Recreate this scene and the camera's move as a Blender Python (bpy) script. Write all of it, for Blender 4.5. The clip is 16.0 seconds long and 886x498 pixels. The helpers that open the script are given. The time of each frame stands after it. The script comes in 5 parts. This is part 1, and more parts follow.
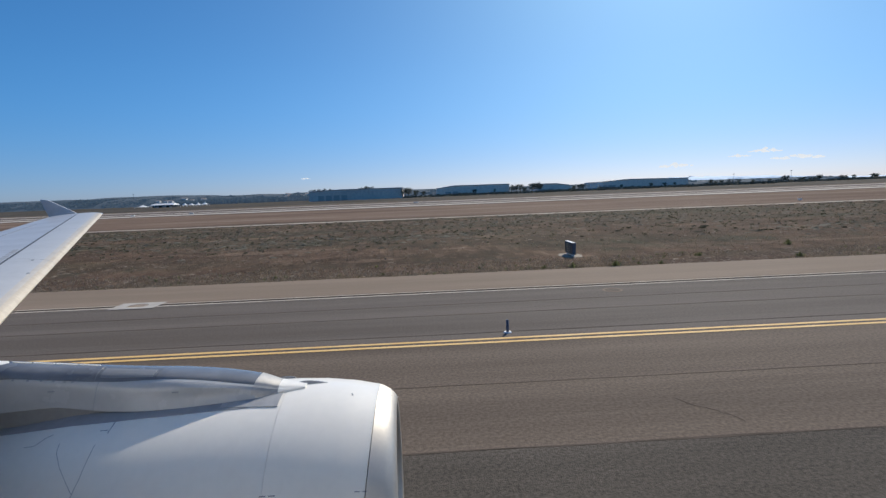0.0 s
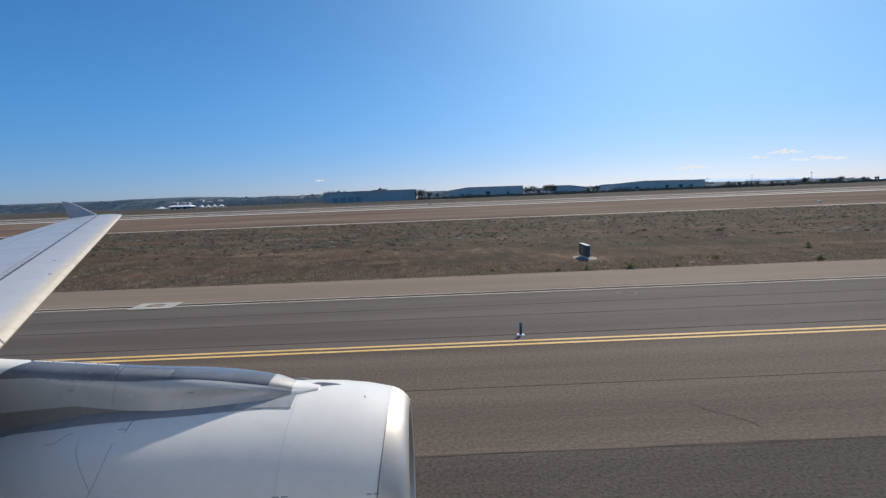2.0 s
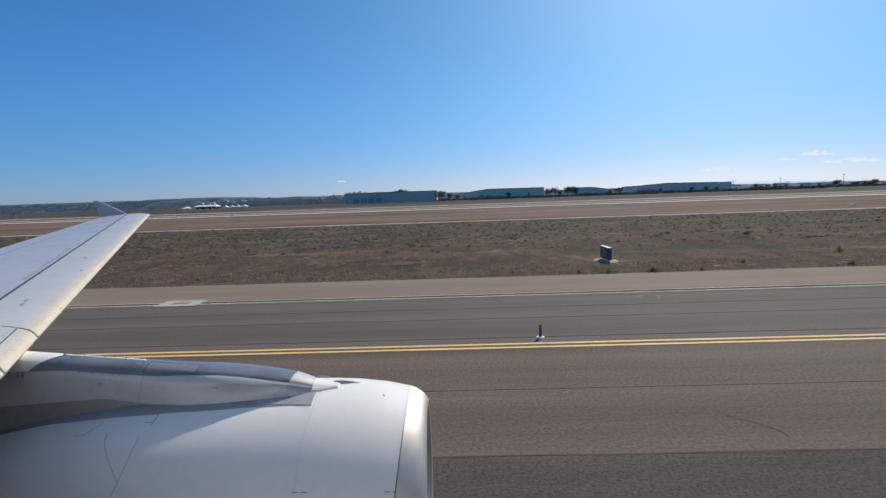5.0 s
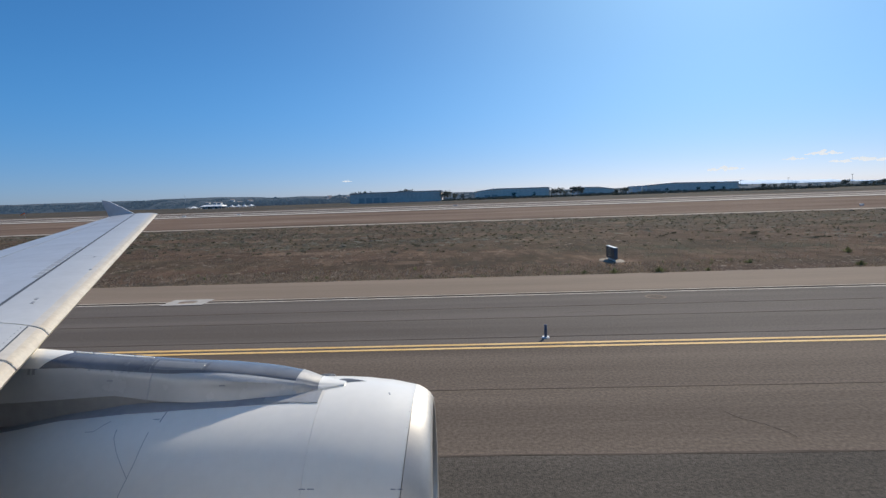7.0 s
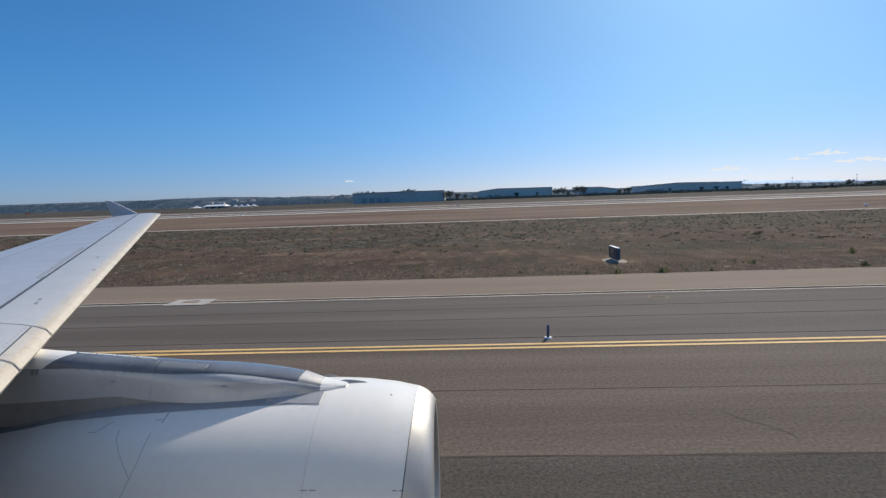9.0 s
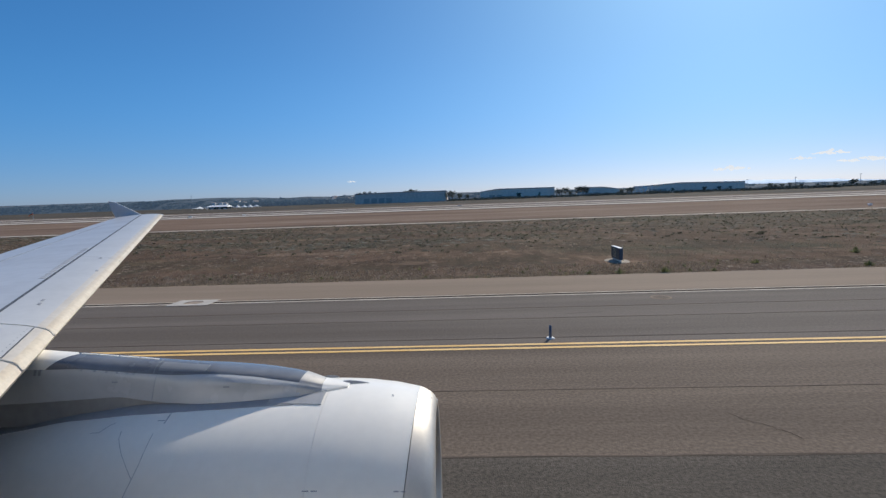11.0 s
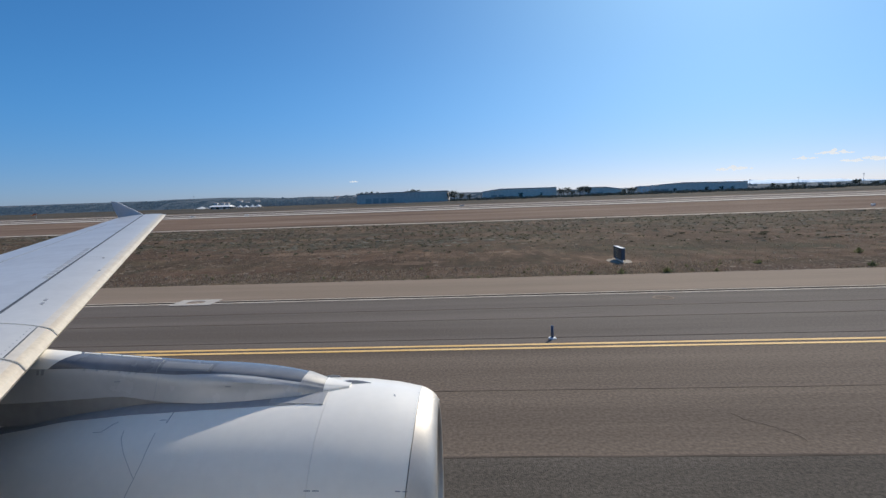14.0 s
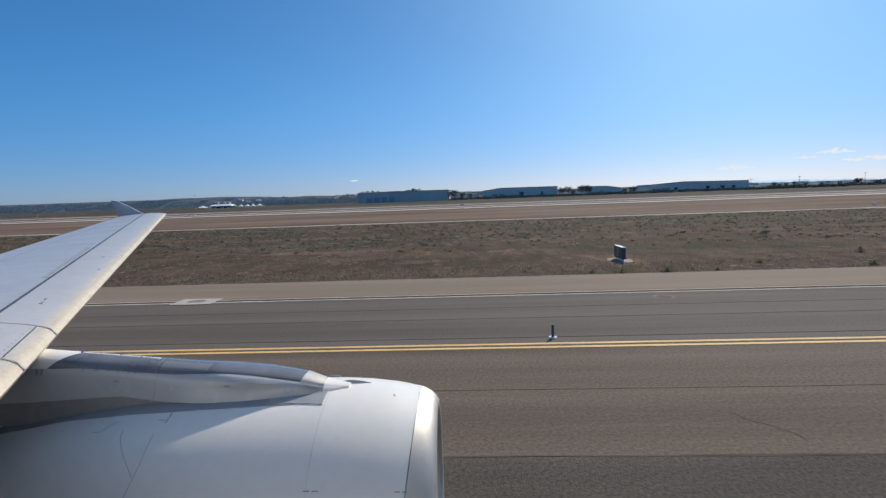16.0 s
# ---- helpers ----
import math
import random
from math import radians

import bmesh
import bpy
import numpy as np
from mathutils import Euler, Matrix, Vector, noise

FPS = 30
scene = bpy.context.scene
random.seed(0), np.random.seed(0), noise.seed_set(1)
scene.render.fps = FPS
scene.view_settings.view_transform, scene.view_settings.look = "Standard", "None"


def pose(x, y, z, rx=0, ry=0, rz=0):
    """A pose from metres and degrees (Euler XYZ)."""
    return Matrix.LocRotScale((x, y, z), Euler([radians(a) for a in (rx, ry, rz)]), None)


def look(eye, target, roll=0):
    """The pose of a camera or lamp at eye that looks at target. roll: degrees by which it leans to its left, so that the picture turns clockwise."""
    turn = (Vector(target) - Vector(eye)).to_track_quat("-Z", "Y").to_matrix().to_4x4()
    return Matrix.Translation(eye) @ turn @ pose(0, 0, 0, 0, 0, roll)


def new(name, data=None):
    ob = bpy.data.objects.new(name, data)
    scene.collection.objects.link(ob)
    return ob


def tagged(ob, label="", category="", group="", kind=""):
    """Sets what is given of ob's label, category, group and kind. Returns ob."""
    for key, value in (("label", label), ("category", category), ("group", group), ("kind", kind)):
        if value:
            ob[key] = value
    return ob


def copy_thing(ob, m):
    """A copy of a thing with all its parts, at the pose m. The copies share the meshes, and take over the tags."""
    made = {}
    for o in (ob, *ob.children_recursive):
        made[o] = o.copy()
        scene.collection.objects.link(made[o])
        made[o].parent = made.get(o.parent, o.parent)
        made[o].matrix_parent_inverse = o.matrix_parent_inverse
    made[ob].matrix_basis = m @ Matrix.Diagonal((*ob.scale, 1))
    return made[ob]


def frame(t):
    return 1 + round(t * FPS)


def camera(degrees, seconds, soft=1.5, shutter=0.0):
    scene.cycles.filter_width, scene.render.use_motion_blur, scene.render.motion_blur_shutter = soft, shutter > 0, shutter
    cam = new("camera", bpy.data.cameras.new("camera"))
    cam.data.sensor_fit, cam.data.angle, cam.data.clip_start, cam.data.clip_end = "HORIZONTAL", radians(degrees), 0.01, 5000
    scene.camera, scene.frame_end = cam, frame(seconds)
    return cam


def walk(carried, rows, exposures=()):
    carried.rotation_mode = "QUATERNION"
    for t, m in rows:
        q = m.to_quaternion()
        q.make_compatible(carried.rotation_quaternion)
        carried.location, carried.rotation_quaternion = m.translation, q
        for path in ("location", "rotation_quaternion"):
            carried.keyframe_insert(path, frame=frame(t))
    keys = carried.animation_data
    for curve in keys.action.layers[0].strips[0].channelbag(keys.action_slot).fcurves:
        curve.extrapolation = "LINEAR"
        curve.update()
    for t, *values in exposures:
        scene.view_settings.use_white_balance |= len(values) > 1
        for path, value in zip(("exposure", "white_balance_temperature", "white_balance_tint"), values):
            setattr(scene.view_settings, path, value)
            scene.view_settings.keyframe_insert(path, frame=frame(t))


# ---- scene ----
# ---- camera ----
cam = camera(83.59, 16.0, soft=1.4)
PATH = [
    (0.0, -0.016, 0.015, 4.388, -2.39, -6.46, 2.24),
    (0.5, -0.011, 0.014, 4.392, -2.14, -6.37, 2.42),
    (1.0, -0.017, 0.021, 4.388, -1.79, -6.25, 2.30),
    (1.5, -0.010, 0.017, 4.395, -1.33, -6.26, 2.15),
    (2.0, -0.012, 0.016, 4.396, -0.84, -6.18, 2.21),
    (2.5, -0.007, 0.010, 4.396, -0.31, -6.25, 2.17),
    (3.0, -0.009, 0.007, 4.398, 0.08, -6.16, 2.09),
    (3.5, -0.008, 0.000, 4.394, 0.46, -6.03, 2.17),
    (4.0, -0.008, 0.009, 4.390, 0.84, -5.98, 2.10),
    (6.5, -0.017, -0.014, 4.394, 2.02, -5.93, 1.94),
    (7.0, -0.014, -0.016, 4.388, 2.09, -5.95, 1.95),
    (7.5, -0.013, -0.018, 4.395, 2.20, -5.97, 1.89),
    (8.0, -0.008, -0.017, 4.399, 2.26, -5.95, 1.94),
    (8.5, -0.004, -0.016, 4.402, 2.34, -5.98, 1.88),
    (9.0, -0.007, -0.013, 4.399, 2.39, -5.95, 1.93),
    (11.5, -0.001, -0.009, 4.401, 2.68, -5.91, 2.01),
    (12.0, -0.001, -0.009, 4.399, 2.69, -5.91, 1.98),
    (12.5, -0.006, -0.005, 4.393, 2.79, -5.86, 2.01),
    (13.0, -0.002, -0.010, 4.401, 2.88, -5.98, 1.93),
    (13.5, -0.004, -0.013, 4.400, 2.85, -5.92, 1.95),
    (14.0, -0.001, -0.008, 4.400, 2.86, -5.90, 2.02),
    (14.5, -0.001, -0.010, 4.397, 2.82, -6.01, 2.01),
    (15.0, 0.003, -0.002, 4.397, 2.87, -5.98, 2.01),
    (15.5, 0.005, 0.000, 4.394, 2.89, -5.95, 2.12),
    (16.0, 0.005, 0.009, 4.401, 2.95, -6.00, 2.02),
]
walk(cam, [(t, pose(x, y, z, 90 + pitch, roll, yaw)) for t, x, y, z, yaw, pitch, roll in PATH])

# ---- world, sun, exposure ----
SUN_AZ, SUN_EL = radians(28), radians(37)      # clockwise from +y, above the horizon
world = bpy.data.worlds.new("sky")
scene.world = world
world.use_nodes = True
wt = world.node_tree
wt.nodes.clear()
sky = wt.nodes.new("ShaderNodeTexSky")
sky.sky_type = "NISHITA"
sky.sun_disc = False
sky.sun_elevation, sky.sun_rotation = SUN_EL, SUN_AZ
sky.altitude, sky.air_density, sky.dust_density, sky.ozone_density = 50, 0.5, 0.75, 6.0
bg = wt.nodes.new("ShaderNodeBackground")
bg.inputs["Strength"].default_value = 0.240
wo = wt.nodes.new("ShaderNodeOutputWorld")
tone = wt.nodes.new("ShaderNodeHueSaturation")
tone.inputs["Saturation"].default_value = 1.35
soft = wt.nodes.new("ShaderNodeGamma")
soft.inputs["Gamma"].default_value = 0.68
wt.links.new(sky.outputs["Color"], soft.inputs["Color"])
wt.links.new(soft.outputs["Color"], tone.inputs["Color"])
tint = wt.nodes.new("ShaderNodeMix")
tint.data_type, tint.blend_type = "RGBA", "MULTIPLY"
tint.inputs["Factor"].default_value = 1.0
# low haze: paler and greyer towards the horizon, clearer blue above
coord = wt.nodes.new("ShaderNodeTexCoord")
axes = wt.nodes.new("ShaderNodeSeparateXYZ")
haze = wt.nodes.new("ShaderNodeValToRGB")
haze.color_ramp.interpolation = "B_SPLINE"
HAZE = ((0.0, (0.630, 0.638, 0.710)), (0.05, (0.625, 0.703, 0.770)), (0.10, (0.618, 0.796, 0.855)), (0.16, (0.605, 0.870, 0.935)),
        (0.24, (0.600, 0.895, 0.965)), (0.42, (0.500, 0.810, 0.925)))
for i, (z, c) in enumerate(HAZE):
    stop = haze.color_ramp.elements[i] if i < 2 else haze.color_ramp.elements.new(z)
    stop.position, stop.color = z, (*c, 1)
wt.links.new(coord.outputs["Generated"], axes.inputs["Vector"])
wt.links.new(axes.outputs["Z"], haze.inputs["Fac"])
wt.links.new(haze.outputs["Color"], tint.inputs["B"])
wt.links.new(tone.outputs["Color"], tint.inputs["A"])
wt.links.new(tint.outputs["Result"], bg.inputs["Color"])
wt.links.new(bg.outputs["Background"], wo.inputs["Surface"])

sun_data = bpy.data.lights.new("sun", "SUN")
sun_data.energy, sun_data.angle, sun_data.color = 4.3, radians(0.55), (1.0, 0.92, 0.80)
sun = new("sun", sun_data)
SUN_DIR = Vector((math.sin(SUN_AZ) * math.cos(SUN_EL), math.cos(SUN_AZ) * math.cos(SUN_EL), math.sin(SUN_EL)))
sun.matrix_world = look((0, 0, 60), Vector((0, 0, 60)) - SUN_DIR)
scene.view_settings.exposure = 0.0

# ---- materials ----
def material(name, color, rough=0.6, metal=0.0, color2=None, scale=4.0, stretch=(1, 1, 1), contrast=(0.35, 0.65),
             fine=0.0, fine_scale=120.0, bump=0.0, bump_scale=60.0, coat=0.0, rough_var=0.0, spec=0.5, detail=6.0, random_amount=0.0, thin=0.0):
    """Noise-varied surface: color to color2 by a large noise in metres, speckled by a fine one, with relief."""
    m = bpy.data.materials.new(name)
    m.use_nodes = True
    nt = m.node_tree
    n, l = nt.nodes, nt.links
    bsdf = n["Principled BSDF"]
    bsdf.inputs["Roughness"].default_value = rough
    bsdf.inputs["Metallic"].default_value = metal
    bsdf.inputs["Coat Weight"].default_value = coat
    bsdf.inputs["Specular IOR Level"].default_value = spec
    geo = n.new("ShaderNodeNewGeometry")
    mp = n.new("ShaderNodeMapping")
    mp.inputs["Scale"].default_value = stretch
    l.new(geo.outputs["Position"], mp.inputs["Vector"])
    big = n.new("ShaderNodeTexNoise")
    big.inputs["Scale"].default_value, big.inputs["Detail"].default_value, big.inputs["Roughness"].default_value = scale, detail, 0.6
    l.new(mp.outputs["Vector"], big.inputs["Vector"])
    ramp = n.new("ShaderNodeValToRGB")
    ramp.color_ramp.elements[0].position, ramp.color_ramp.elements[1].position = contrast
    ramp.color_ramp.elements[0].color = (*color, 1)
    ramp.color_ramp.elements[1].color = (*(color2 or color), 1)
    l.new(big.outputs["Fac"], ramp.inputs["Fac"])
    out = ramp.outputs["Color"]
    if fine:
        fn = n.new("ShaderNodeTexNoise")
        fn.inputs["Scale"].default_value, fn.inputs["Detail"].default_value = fine_scale, 3
        l.new(geo.outputs["Position"], fn.inputs["Vector"])
        mr = n.new("ShaderNodeMapRange")
        mr.inputs["From Min"].default_value, mr.inputs["From Max"].default_value = 0.3, 0.7
        mr.inputs["To Min"].default_value, mr.inputs["To Max"].default_value = 1 - fine, 1 + fine
        l.new(fn.outputs["Fac"], mr.inputs["Value"])
        mul = n.new("ShaderNodeVectorMath")
        mul.operation = "SCALE"
        l.new(out, mul.inputs[0])
        l.new(mr.outputs["Result"], mul.inputs["Scale"])
        out = mul.outputs["Vector"]
    if random_amount:
        info = n.new("ShaderNodeNewGeometry")
        mr = n.new("ShaderNodeMapRange")
        mr.inputs["To Min"].default_value, mr.inputs["To Max"].default_value = 1 - random_amount, 1 + random_amount
        l.new(info.outputs["Random Per Island"], mr.inputs["Value"])
        mul = n.new("ShaderNodeVectorMath")
        mul.operation = "SCALE"
        l.new(out, mul.inputs[0])
        l.new(mr.outputs["Result"], mul.inputs["Scale"])
        out = mul.outputs["Vector"]
    l.new(out, bsdf.inputs["Base Color"])
    if thin:
        tr = n.new("ShaderNodeBsdfTranslucent")
        mx = n.new("ShaderNodeMixShader")
        mx.inputs["Fac"].default_value = thin
        l.new(out, tr.inputs["Color"])
        l.new(bsdf.outputs["BSDF"], mx.inputs[1])
        l.new(tr.outputs["BSDF"], mx.inputs[2])
        l.new(mx.outputs["Shader"], n["Material Output"].inputs["Surface"])
    if rough_var:
        mr = n.new("ShaderNodeMapRange")
        mr.inputs["To Min"].default_value, mr.inputs["To Max"].default_value = rough - rough_var, rough + rough_var
        l.new(big.outputs["Fac"], mr.inputs["Value"])
        l.new(mr.outputs["Result"], bsdf.inputs["Roughness"])
    if bump:
        bn = n.new("ShaderNodeTexNoise")
        bn.inputs["Scale"].default_value, bn.inputs["Detail"].default_value = bump_scale, 4
        l.new(geo.outputs["Position"], bn.inputs["Vector"])
        bp = n.new("ShaderNodeBump")
        bp.inputs["Strength"].default_value, bp.inputs["Distance"].default_value = bump, 0.02
        l.new(bn.outputs["Fac"], bp.inputs["Height"])
        l.new(bp.outputs["Normal"], bsdf.inputs["Normal"])
    return m


M_asphalt = material("asphalt", (0.104, 0.081, 0.064), 0.9, color2=(0.164, 0.128, 0.100), scale=0.7, stretch=(0.045, 0.85, 1),
                     contrast=(0.32, 0.68), fine=0.26, fine_scale=14, bump=0.4, bump_scale=40, spec=0.12, detail=5.0)
M_asphalt_outer = material("asphalt_outer", (0.106, 0.088, 0.075), 0.9, color2=(0.150, 0.127, 0.110), scale=0.7, stretch=(0.035, 0.75, 1),
                           contrast=(0.34, 0.66), fine=0.20, fine_scale=16, bump=0.3, bump_scale=45, spec=0.12, detail=5.0)
M_asphalt_near = material("asphalt_worn", (0.063, 0.054, 0.045), 0.9, color2=(0.100, 0.086, 0.072), scale=0.7, stretch=(0.2, 1.4, 1),
                          contrast=(0.3, 0.7), fine=0.34, fine_scale=16, bump=0.6, bump_scale=40, spec=0.12)
M_shoulder = material("shoulder_concrete", (0.212, 0.162, 0.120), 0.9, color2=(0.258, 0.198, 0.149), scale=0.4, stretch=(0.12, 1.5, 1),
                      fine=0.1, fine_scale=20, bump=0.2, bump_scale=30, spec=0.1)
M_kerb = material("drain_kerb", (0.50, 0.43, 0.36), 0.95, color2=(0.64, 0.56, 0.47), scale=1.2, stretch=(0.3, 1, 1), fine=0.1, spec=0.1)
M_slot = material("drain_slot", (0.035, 0.028, 0.022), 0.95, color2=(0.075, 0.058, 0.043), scale=1.0, spec=0.05)
M_bitumen = material("bitumen_seal", (0.070, 0.057, 0.047), 0.95, spec=0.05, color2=(0.112, 0.090, 0.074), scale=1.4, stretch=(0.5, 1, 1))
M_joint = material("old_joint", (0.098, 0.077, 0.061), 0.95, color2=(0.150, 0.117, 0.092), scale=0.8, stretch=(0.4, 1, 1), spec=0.1)
M_yellow = material("yellow_paint", (0.65, 0.39, 0.12), 0.8, color2=(0.75, 0.495, 0.20), scale=1.5, stretch=(0.4, 2, 1), fine=0.12, fine_scale=50, bump=0.2)
M_whitepaint = material("white_marking", (0.38, 0.34, 0.30), 0.9, color2=(0.46, 0.42, 0.37), scale=2.0, fine=0.1)
M_runway = material("runway_concrete", (0.110, 0.090, 0.074), 0.95, spec=0.08, color2=(0.185, 0.150, 0.122), scale=0.05, stretch=(0.06, 1.6, 1), contrast=(0.42, 0.58), fine=0.05, fine_scale=2)
M_runwayline = material("runway_edge", (0.44, 0.39, 0.335), 0.95, spec=0.1, color2=(0.66, 0.60, 0.53), scale=0.09, stretch=(0.05, 1.5, 1), contrast=(0.40, 0.60))
M_track = material("dirt_track", (0.34, 0.27, 0.21), 0.95, color2=(0.42, 0.35, 0.28), scale=0.15, stretch=(0.3, 1, 1), fine=0.1, fine_scale=3)

M_white = material("white_paint", (0.90, 0.865, 0.795), 0.34, color2=(0.85, 0.815, 0.745), scale=1.3, contrast=(0.3, 0.8), coat=0.12, rough_var=0.06, fine=0.015, fine_scale=14)
M_wing = material("wing_paint", (0.50, 0.51, 0.53), 0.38, color2=(0.42, 0.43, 0.455), scale=1.3, stretch=(0.35, 1.4, 1), contrast=(0.3, 0.75), rough_var=0.1, fine=0.05, fine_scale=7)
M_slat = material("slat_paint", (0.56, 0.55, 0.53), 0.36, color2=(0.49, 0.485, 0.475), scale=1.6, contrast=(0.3, 0.8), rough_var=0.08, fine=0.03, fine_scale=12)
# warm sunlight on the leading edge painted as cream, over worn mottling
M_edge = material("leading_edge_sun_cream", (0.61, 0.525, 0.40), 0.42, metal=0.0, color2=(0.53, 0.44, 0.325), scale=3.5, contrast=(0.45, 0.68), rough_var=0.08, fine=0.07, fine_scale=30)
M_edge_pale = material("leading_edge_sun_fade", (0.60, 0.545, 0.465), 0.40, color2=(0.53, 0.475, 0.40), scale=3.0, contrast=(0.4, 0.7), rough_var=0.08, fine=0.05, fine_scale=25)
M_pylon = material("pylon_paint", (0.54, 0.54, 0.53), 0.26, color2=(0.48, 0.48, 0.475), scale=1.6, coat=0.4, rough_var=0.06, fine=0.02, fine_scale=15)
M_lip = material("inlet_metal", (0.62, 0.58, 0.52), 0.56, metal=0.85, color2=(0.54, 0.51, 0.465), scale=5, rough_var=0.07, bump=0.04, bump_scale=30)
M_seal = material("dark_seal", (0.06, 0.065, 0.075), 0.6, color2=(0.09, 0.095, 0.10), scale=5)
M_strip = material("grey_trim_and_shade", (0.36, 0.36, 0.36), 0.45, color2=(0.29, 0.29, 0.29), scale=2, stretch=(0.3, 1, 1), fine=0.08, fine_scale=12)
M_wedge = material("fillet_panel_metal", (0.50, 0.49, 0.475), 0.4, metal=0.3, color2=(0.42, 0.41, 0.40), scale=6, rough_var=0.1, fine=0.06, fine_scale=25)
M_marking = material("grey_marking", (0.33, 0.34, 0.36), 0.6, color2=(0.28, 0.29, 0.31), scale=8)
M_pylon_top = material("pylon_upper_paint", (0.20, 0.205, 0.215), 0.26, coat=0.4, color2=(0.15, 0.155, 0.165), scale=2.5, rough_var=0.08, fine=0.05, fine_scale=12)
M_panel = material("pylon_panel_paint", (0.265, 0.27, 0.275), 0.3, coat=0.3, color2=(0.22, 0.225, 0.23), scale=3, rough_var=0.06, fine=0.03, fine_scale=15)
M_seam = material("cowl_joint", (0.52, 0.51, 0.49), 0.6, color2=(0.45, 0.44, 0.43), scale=6)
M_stencil = material("faded_stencil", (0.34, 0.35, 0.37), 0.6, color2=(0.42, 0.43, 0.45), scale=8)
M_nose = material("worn_nose_metal", (0.50, 0.48, 0.45), 0.45, metal=0.5, color2=(0.38, 0.365, 0.345), scale=5, rough_var=0.1, fine=0.06, fine_scale=30)
M_dark = material("dark_duct", (0.05, 0.05, 0.055), 0.5, color2=(0.07, 0.07, 0.075), scale=4)
M_cabin = material("cabin_skin", (0.86, 0.83, 0.77), 0.4, color2=(0.83, 0.80, 0.74), scale=2)


def ground_material():
    """Dry airfield grass: earth and straw in long mown streaks, greener in patches."""
    m = bpy.data.materials.new("dry_grassland")
    m.use_nodes = True
    nt = m.node_tree
    n, l = nt.nodes, nt.links
    bsdf = n["Principled BSDF"]
    bsdf.inputs["Roughness"].default_value = 0.95
    bsdf.inputs["Specular IOR Level"].default_value = 0.05
    geo = n.new("ShaderNodeNewGeometry")

    def noise_tex(scale, stretch, detail=6):
        mp = n.new("ShaderNodeMapping")
        mp.inputs["Scale"].default_value = stretch
        l.new(geo.outputs["Position"], mp.inputs["Vector"])
        t = n.new("ShaderNodeTexNoise")
        t.inputs["Scale"].default_value, t.inputs["Detail"].default_value, t.inputs["Roughness"].default_value = scale, detail, 0.65
        l.new(mp.outputs["Vector"], t.inputs["Vector"])
        return t.outputs["Fac"]

    def ramp(fac, stops):
        r = n.new("ShaderNodeValToRGB")
        while len(r.color_ramp.elements) < len(stops):
            r.color_ramp.elements.new(0.5)
        for e, (p, c) in zip(r.color_ramp.elements, stops):
            e.position, e.color = p, (*c, 1)
        l.new(fac, r.inputs["Fac"])
        return r.outputs["Color"]

    def mix(fac, a, b, kind="MIX"):
        x = n.new("ShaderNodeMix")
        x.data_type, x.blend_type = "RGBA", kind
        if isinstance(fac, float):
            x.inputs["Factor"].default_value = fac
        else:
            l.new(fac, x.inputs["Factor"])
        l.new(a, x.inputs["A"])
        l.new(b, x.inputs["B"])
        return x.outputs["Result"]

    earth = ramp(noise_tex(0.25, (0.25, 1, 1)), [(0.30, (0.068, 0.048, 0.035)), (0.50, (0.110, 0.079, 0.058)), (0.70, (0.168, 0.124, 0.094))])
    straw = ramp(noise_tex(0.8, (0.9, 0.5, 1), 8), [(0.38, (0.066, 0.049, 0.036)), (0.65, (0.185, 0.142, 0.108))])
    base = mix(0.5, earth, straw)
    green = ramp(noise_tex(1.4, (0.5, 1, 1)), [(0.35, (0.060, 0.057, 0.039)), (0.65, (0.110, 0.102, 0.074))])
    patch = ramp(noise_tex(0.045, (0.5, 1.6, 1), 4), [(0.44, (0, 0, 0)), (0.60, (0.8, 0.8, 0.8))])
    # greener towards the dirt track, bare pale sand in a few long streaks
    sep0 = n.new("ShaderNodeSeparateXYZ")
    l.new(geo.outputs["Position"], sep0.inputs["Vector"])
    band = n.new("ShaderNodeMapRange")
    band.inputs["From Min"].default_value, band.inputs["From Max"].default_value = 36, 78
    band.inputs["To Min"].default_value, band.inputs["To Max"].default_value = 0.0, 0.32
    l.new(sep0.outputs["Y"], band.inputs["Value"])
    wide = n.new("ShaderNodeMath")
    wide.operation, wide.use_clamp = "ADD", True
    l.new(patch, wide.inputs[0])
    l.new(band.outputs["Result"], wide.inputs[1])
    near = mix(wide.outputs["Value"], base, green)
    sand = ramp(noise_tex(3.0, (0.4, 1, 1)), [(0.3, (0.185, 0.143, 0.106)), (0.7, (0.29, 0.235, 0.18))])
    streak = ramp(noise_tex(0.16, (0.22, 1, 1), 5), [(0.57, (0, 0, 0)), (0.66, (0.65, 0.65, 0.65))])
    near = mix(streak, near, sand)
    # small bare flecks, low grey-green scrub in drifts, a few pale bare patches
    fleck = ramp(noise_tex(1.1, (1.0, 0.3, 1), 3), [(0.54, (0, 0, 0)), (0.62, (0.7, 0.7, 0.7))])
    drift = ramp(noise_tex(0.035, (0.6, 1.4, 1), 3), [(0.42, (0.15, 0.15, 0.15)), (0.62, (1, 1, 1))])
    near = mix(mix(1.0, fleck, drift, "MULTIPLY"), near, sand)
    low = ramp(noise_tex(0.7, (0.8, 0.28, 1), 4), [(0.50, (0, 0, 0)), (0.57, (0.9, 0.9, 0.9))])
    drift2 = ramp(noise_tex(0.05, (0.35, 1.5, 2), 3), [(0.46, (0, 0, 0)), (0.58, (1, 1, 1))])
    herb = ramp(noise_tex(5.0, (0.6, 1, 1), 3), [(0.35, (0.040, 0.046, 0.032)), (0.65, (0.105, 0.108, 0.078))])
    near = mix(mix(1.0, low, drift2, "MULTIPLY"), near, herb)
